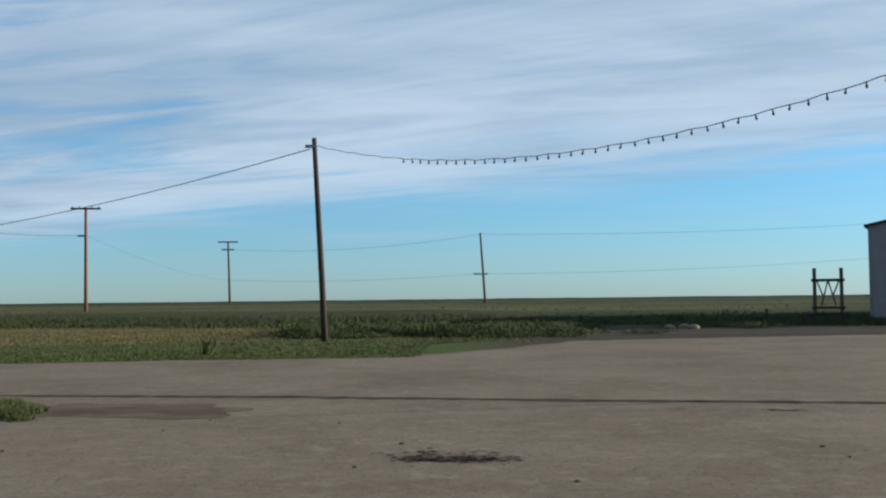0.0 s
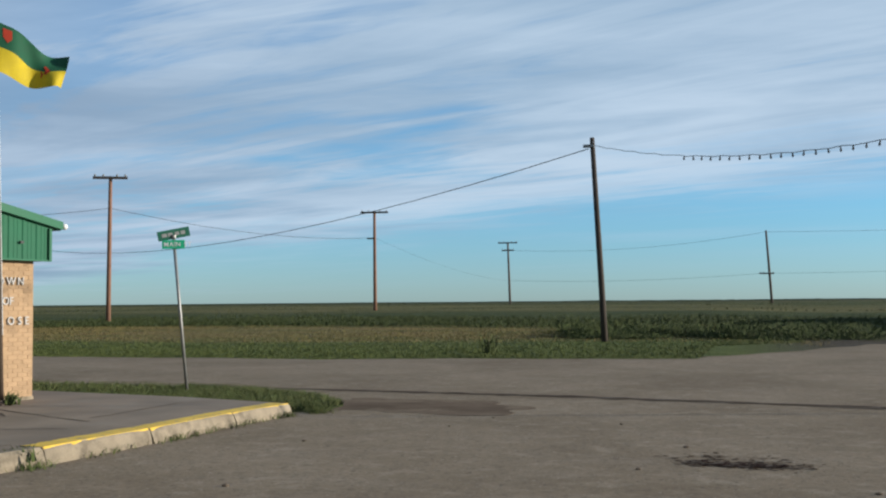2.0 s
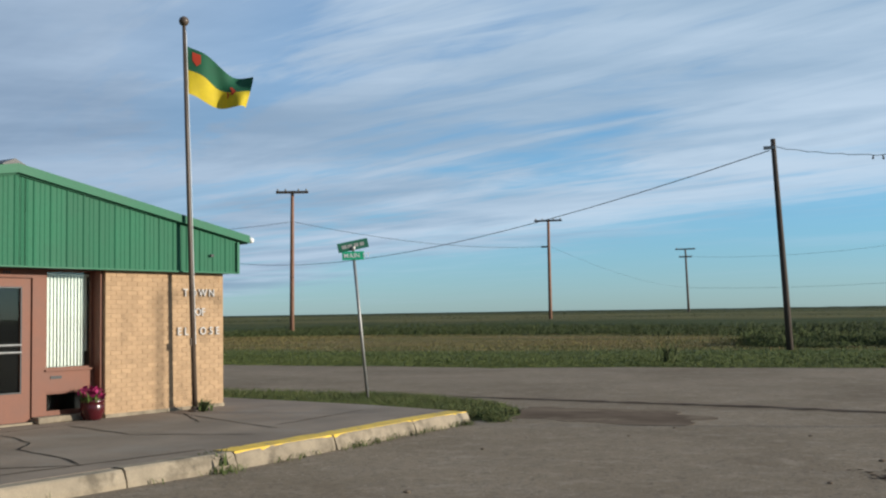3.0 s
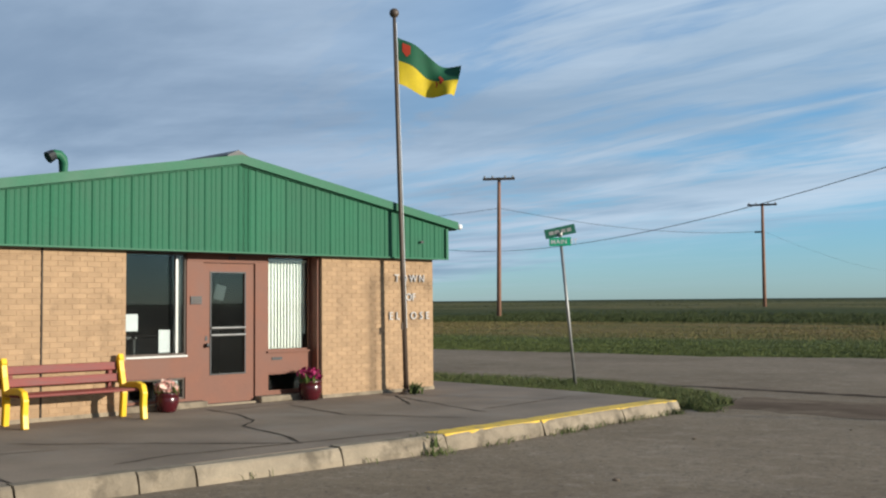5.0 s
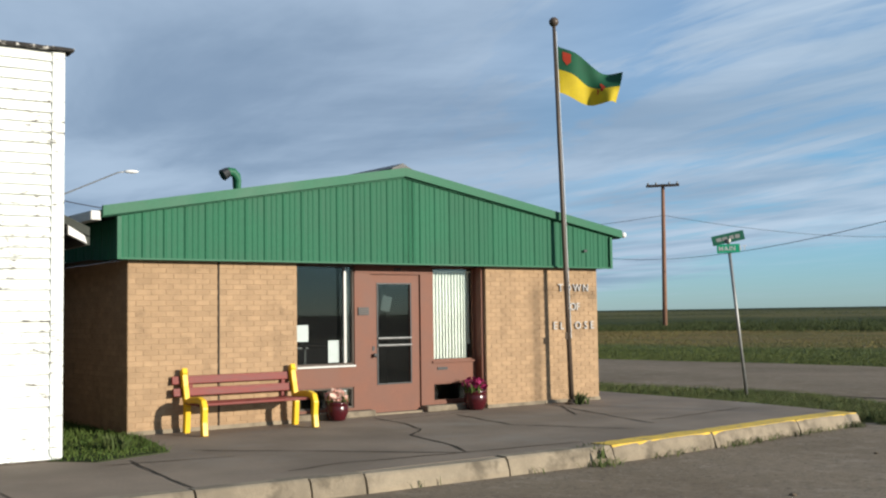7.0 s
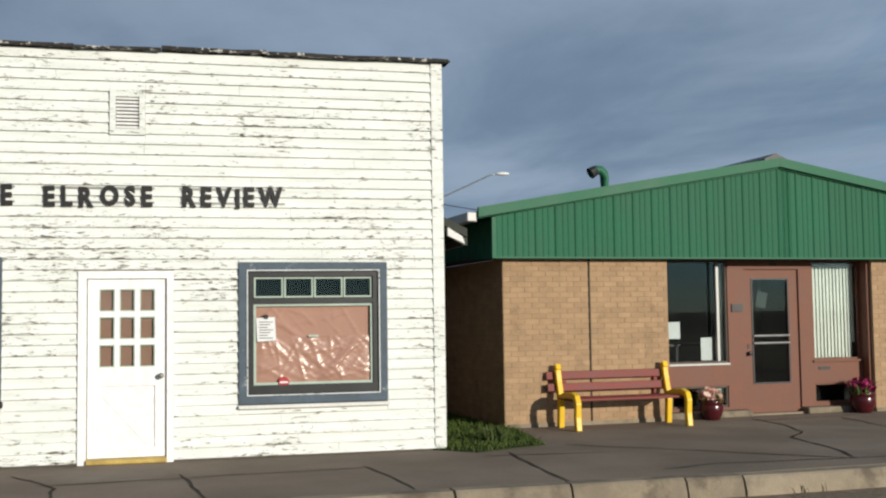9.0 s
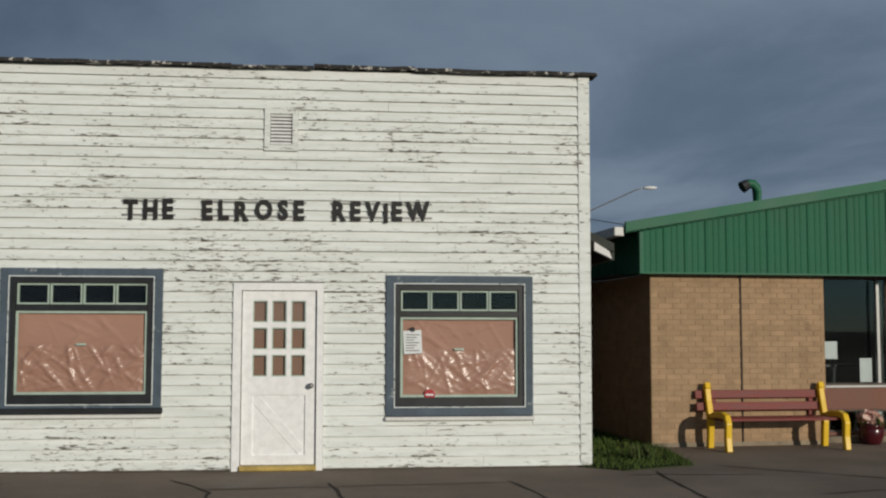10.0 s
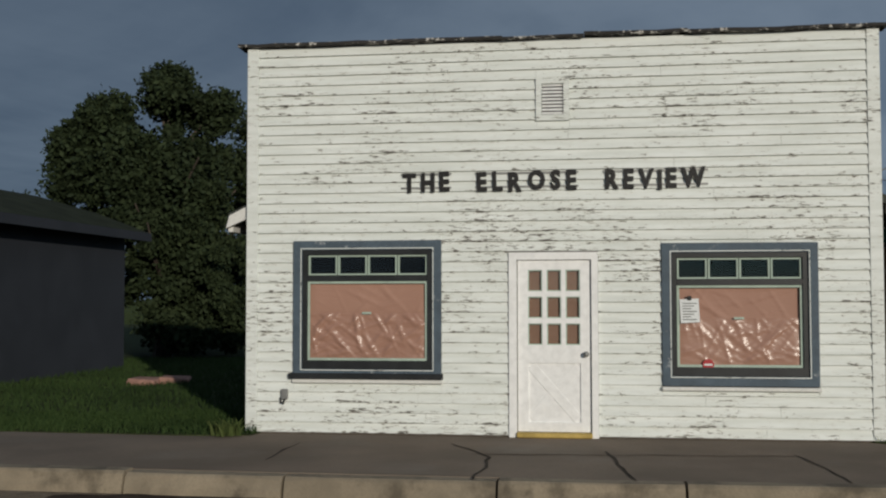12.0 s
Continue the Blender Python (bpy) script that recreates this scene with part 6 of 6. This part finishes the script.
sp = [(-7.95 + rw.normal(0, 0.12), 37.3 + rw.normal(0, 0.15), rise(-8, 37.3)) for _ in range(60)]
sheet_mesh("weed", *blades(rw, sp, 0.75, 0.04, 0.35), M_BUSH, "tall dark stalky weed at the field edge", "weed")
bm = lathe(bmesh.new(), [(0.09, 0), (0.09, 0.05), (0.06, 0.07), (0.06, 0.38), (0.08, 0.40), (0.07, 0.48), (0.02, 0.53)], 14)
hy = part("hydrant", bm, M_SIGNRED)
hy.matrix_world = pose(-13.0, 18.55, 0.15)
tagged(hy, "small red hydrant beside the brick corner", "hydrant")

# ---- clapboards and bricks, piece by piece ----
rb = random.Random(17)
PITCH = 0.1163
holes = [LW, RW, DR, VT]
for r in range(39):
    z0 = 0.022 + r * PITCH
    z1 = min(z0 + PITCH - 0.006, TOP - 0.004)
    runs = [(0.02, 6.953, z0, z1)]
    for hx0, hx1, hz0, hz1 in holes:
        if hz1 < 2.2 + 0.1 and hz0 > 0.3:
            hz0 -= 0.057
        kept = []
        for a, b, lo, hi in runs:
            if hi <= hz0 or lo >= hz1 or b <= hx0 or a >= hx1:
                kept.append((a, b, lo, hi))
                continue
            kept += [(a, hx0 - 0.002, lo, hi), (hx1 + 0.002, b, lo, hi), (hx0, hx1, lo, hz0 - 0.002), (hx0, hx1, hz1 + 0.002, hi)]
        runs = [k for k in kept if k[1] - k[0] > 0.04 and k[3] - k[2] > 0.012]
    cut = []
    for a, b, lo, hi in runs:
        if b - a > 2.6:
            c = rb.uniform(a + 0.9, b - 0.9)
            cut += [(a, c - 0.0015, lo, hi), (c + 0.0015, b, lo, hi)]
        else:
            cut.append((a, b, lo, hi))
    for a, b, lo, hi in cut:
        bm = bmesh.new()
        t0, t1 = 0.030 + rb.uniform(-0.002, 0.004), 0.004
        n = max(1, int((b - a) / 0.8))
        rows = []
        for i in range(n + 1):
            x = a + (b - a) * i / n
            d = rb.uniform(-0.0025, 0.0025)
            rows.append([bm.verts.new(c) for c in ((x, -0.001, lo), (x, -t0, lo + d), (x, -t0 + 0.001, lo + 0.006), (x, -t1, hi), (x, -0.001, hi))])
        for r0, r1 in zip(rows, rows[1:]):
            for j in range(4):
                bm.faces.new((r0[j], r0[j + 1], r1[j + 1], r1[j]))
        bm.faces.new(rows[0])
        bm.faces.new(rows[-1][::-1])
        part("clapboard", bm, M_PEEL, shop)

cells = brick_cells(1.294, HB - 0.02) + [(a + 1.316, b + 1.316, c, d) for a, b, c, d in brick_cells(1.234, HB - 0.02)]
cells += [(a + 6.10, b + 6.10, c, d) for a, b, c, d in brick_cells(W - 6.10, HB - 0.02)]
# the bricks in the stretch beside the bench are single pieces, the others one mesh
near_cells = [c for c in cells if c[1] <= 2.54 and 0.55 < c[2] < 2.2][:300]
rest = [c for c in cells if c not in set(near_cells)]
shapes = {}
for a, b, z0, z1 in near_cells:
    key = round(b - a, 3)
    if key not in shapes:
        bm = boxed(0, b - a, -0.0052, 0.0, 0, z1 - z0)
        for v in bm.verts:
            if v.co.y < -0.003:
                v.co.x += 0.003 if v.co.x < 0.01 else -0.003
                v.co.z += 0.003 if v.co.z < 0.01 else -0.003
        me = bpy.data.meshes.new("brick")
        bmesh.ops.recalc_face_normals(bm, faces=bm.faces)
        bm.to_mesh(me)
        bm.free()
        me.materials.append(M_BRICK)
        shapes[key] = me
    ob = new("brick", shapes[key])
    ob.parent = front
    ob.location = (a, rb.uniform(-0.0012, 0.0), z0)
rbn = np.random.default_rng(9)
sheet_mesh("brickwork", *bricks_joined([c for c in rest if c[0] < 3], -0.0052, rbn), M_BRICK_J, "tan bricks", "", "stuff", front)
sheet_mesh("brickwork", *bricks_joined([c for c in rest if c[0] > 3], -0.0052, rbn), M_BRICK_J, "tan bricks", "", "stuff", front_b)
side = [o for o in bpy.data.objects if o.name.startswith("side_wall") and o.parent == office]
v, f = bricks_joined(brick_cells(D, HB - 0.02), -0.0052, rbn, "y", 0.0)
sheet_mesh("brickwork", v, f, M_BRICK_J, "tan bricks", "", "stuff", side[0])
v, f = bricks_joined(brick_cells(D, HB - 0.02), -0.0052, rbn, "y", 0.0)
v = [(W - x, y, z) for x, y, z in v]
sheet_mesh("brickwork", v, f, M_BRICK_J, "tan bricks", "", "stuff", side[1])
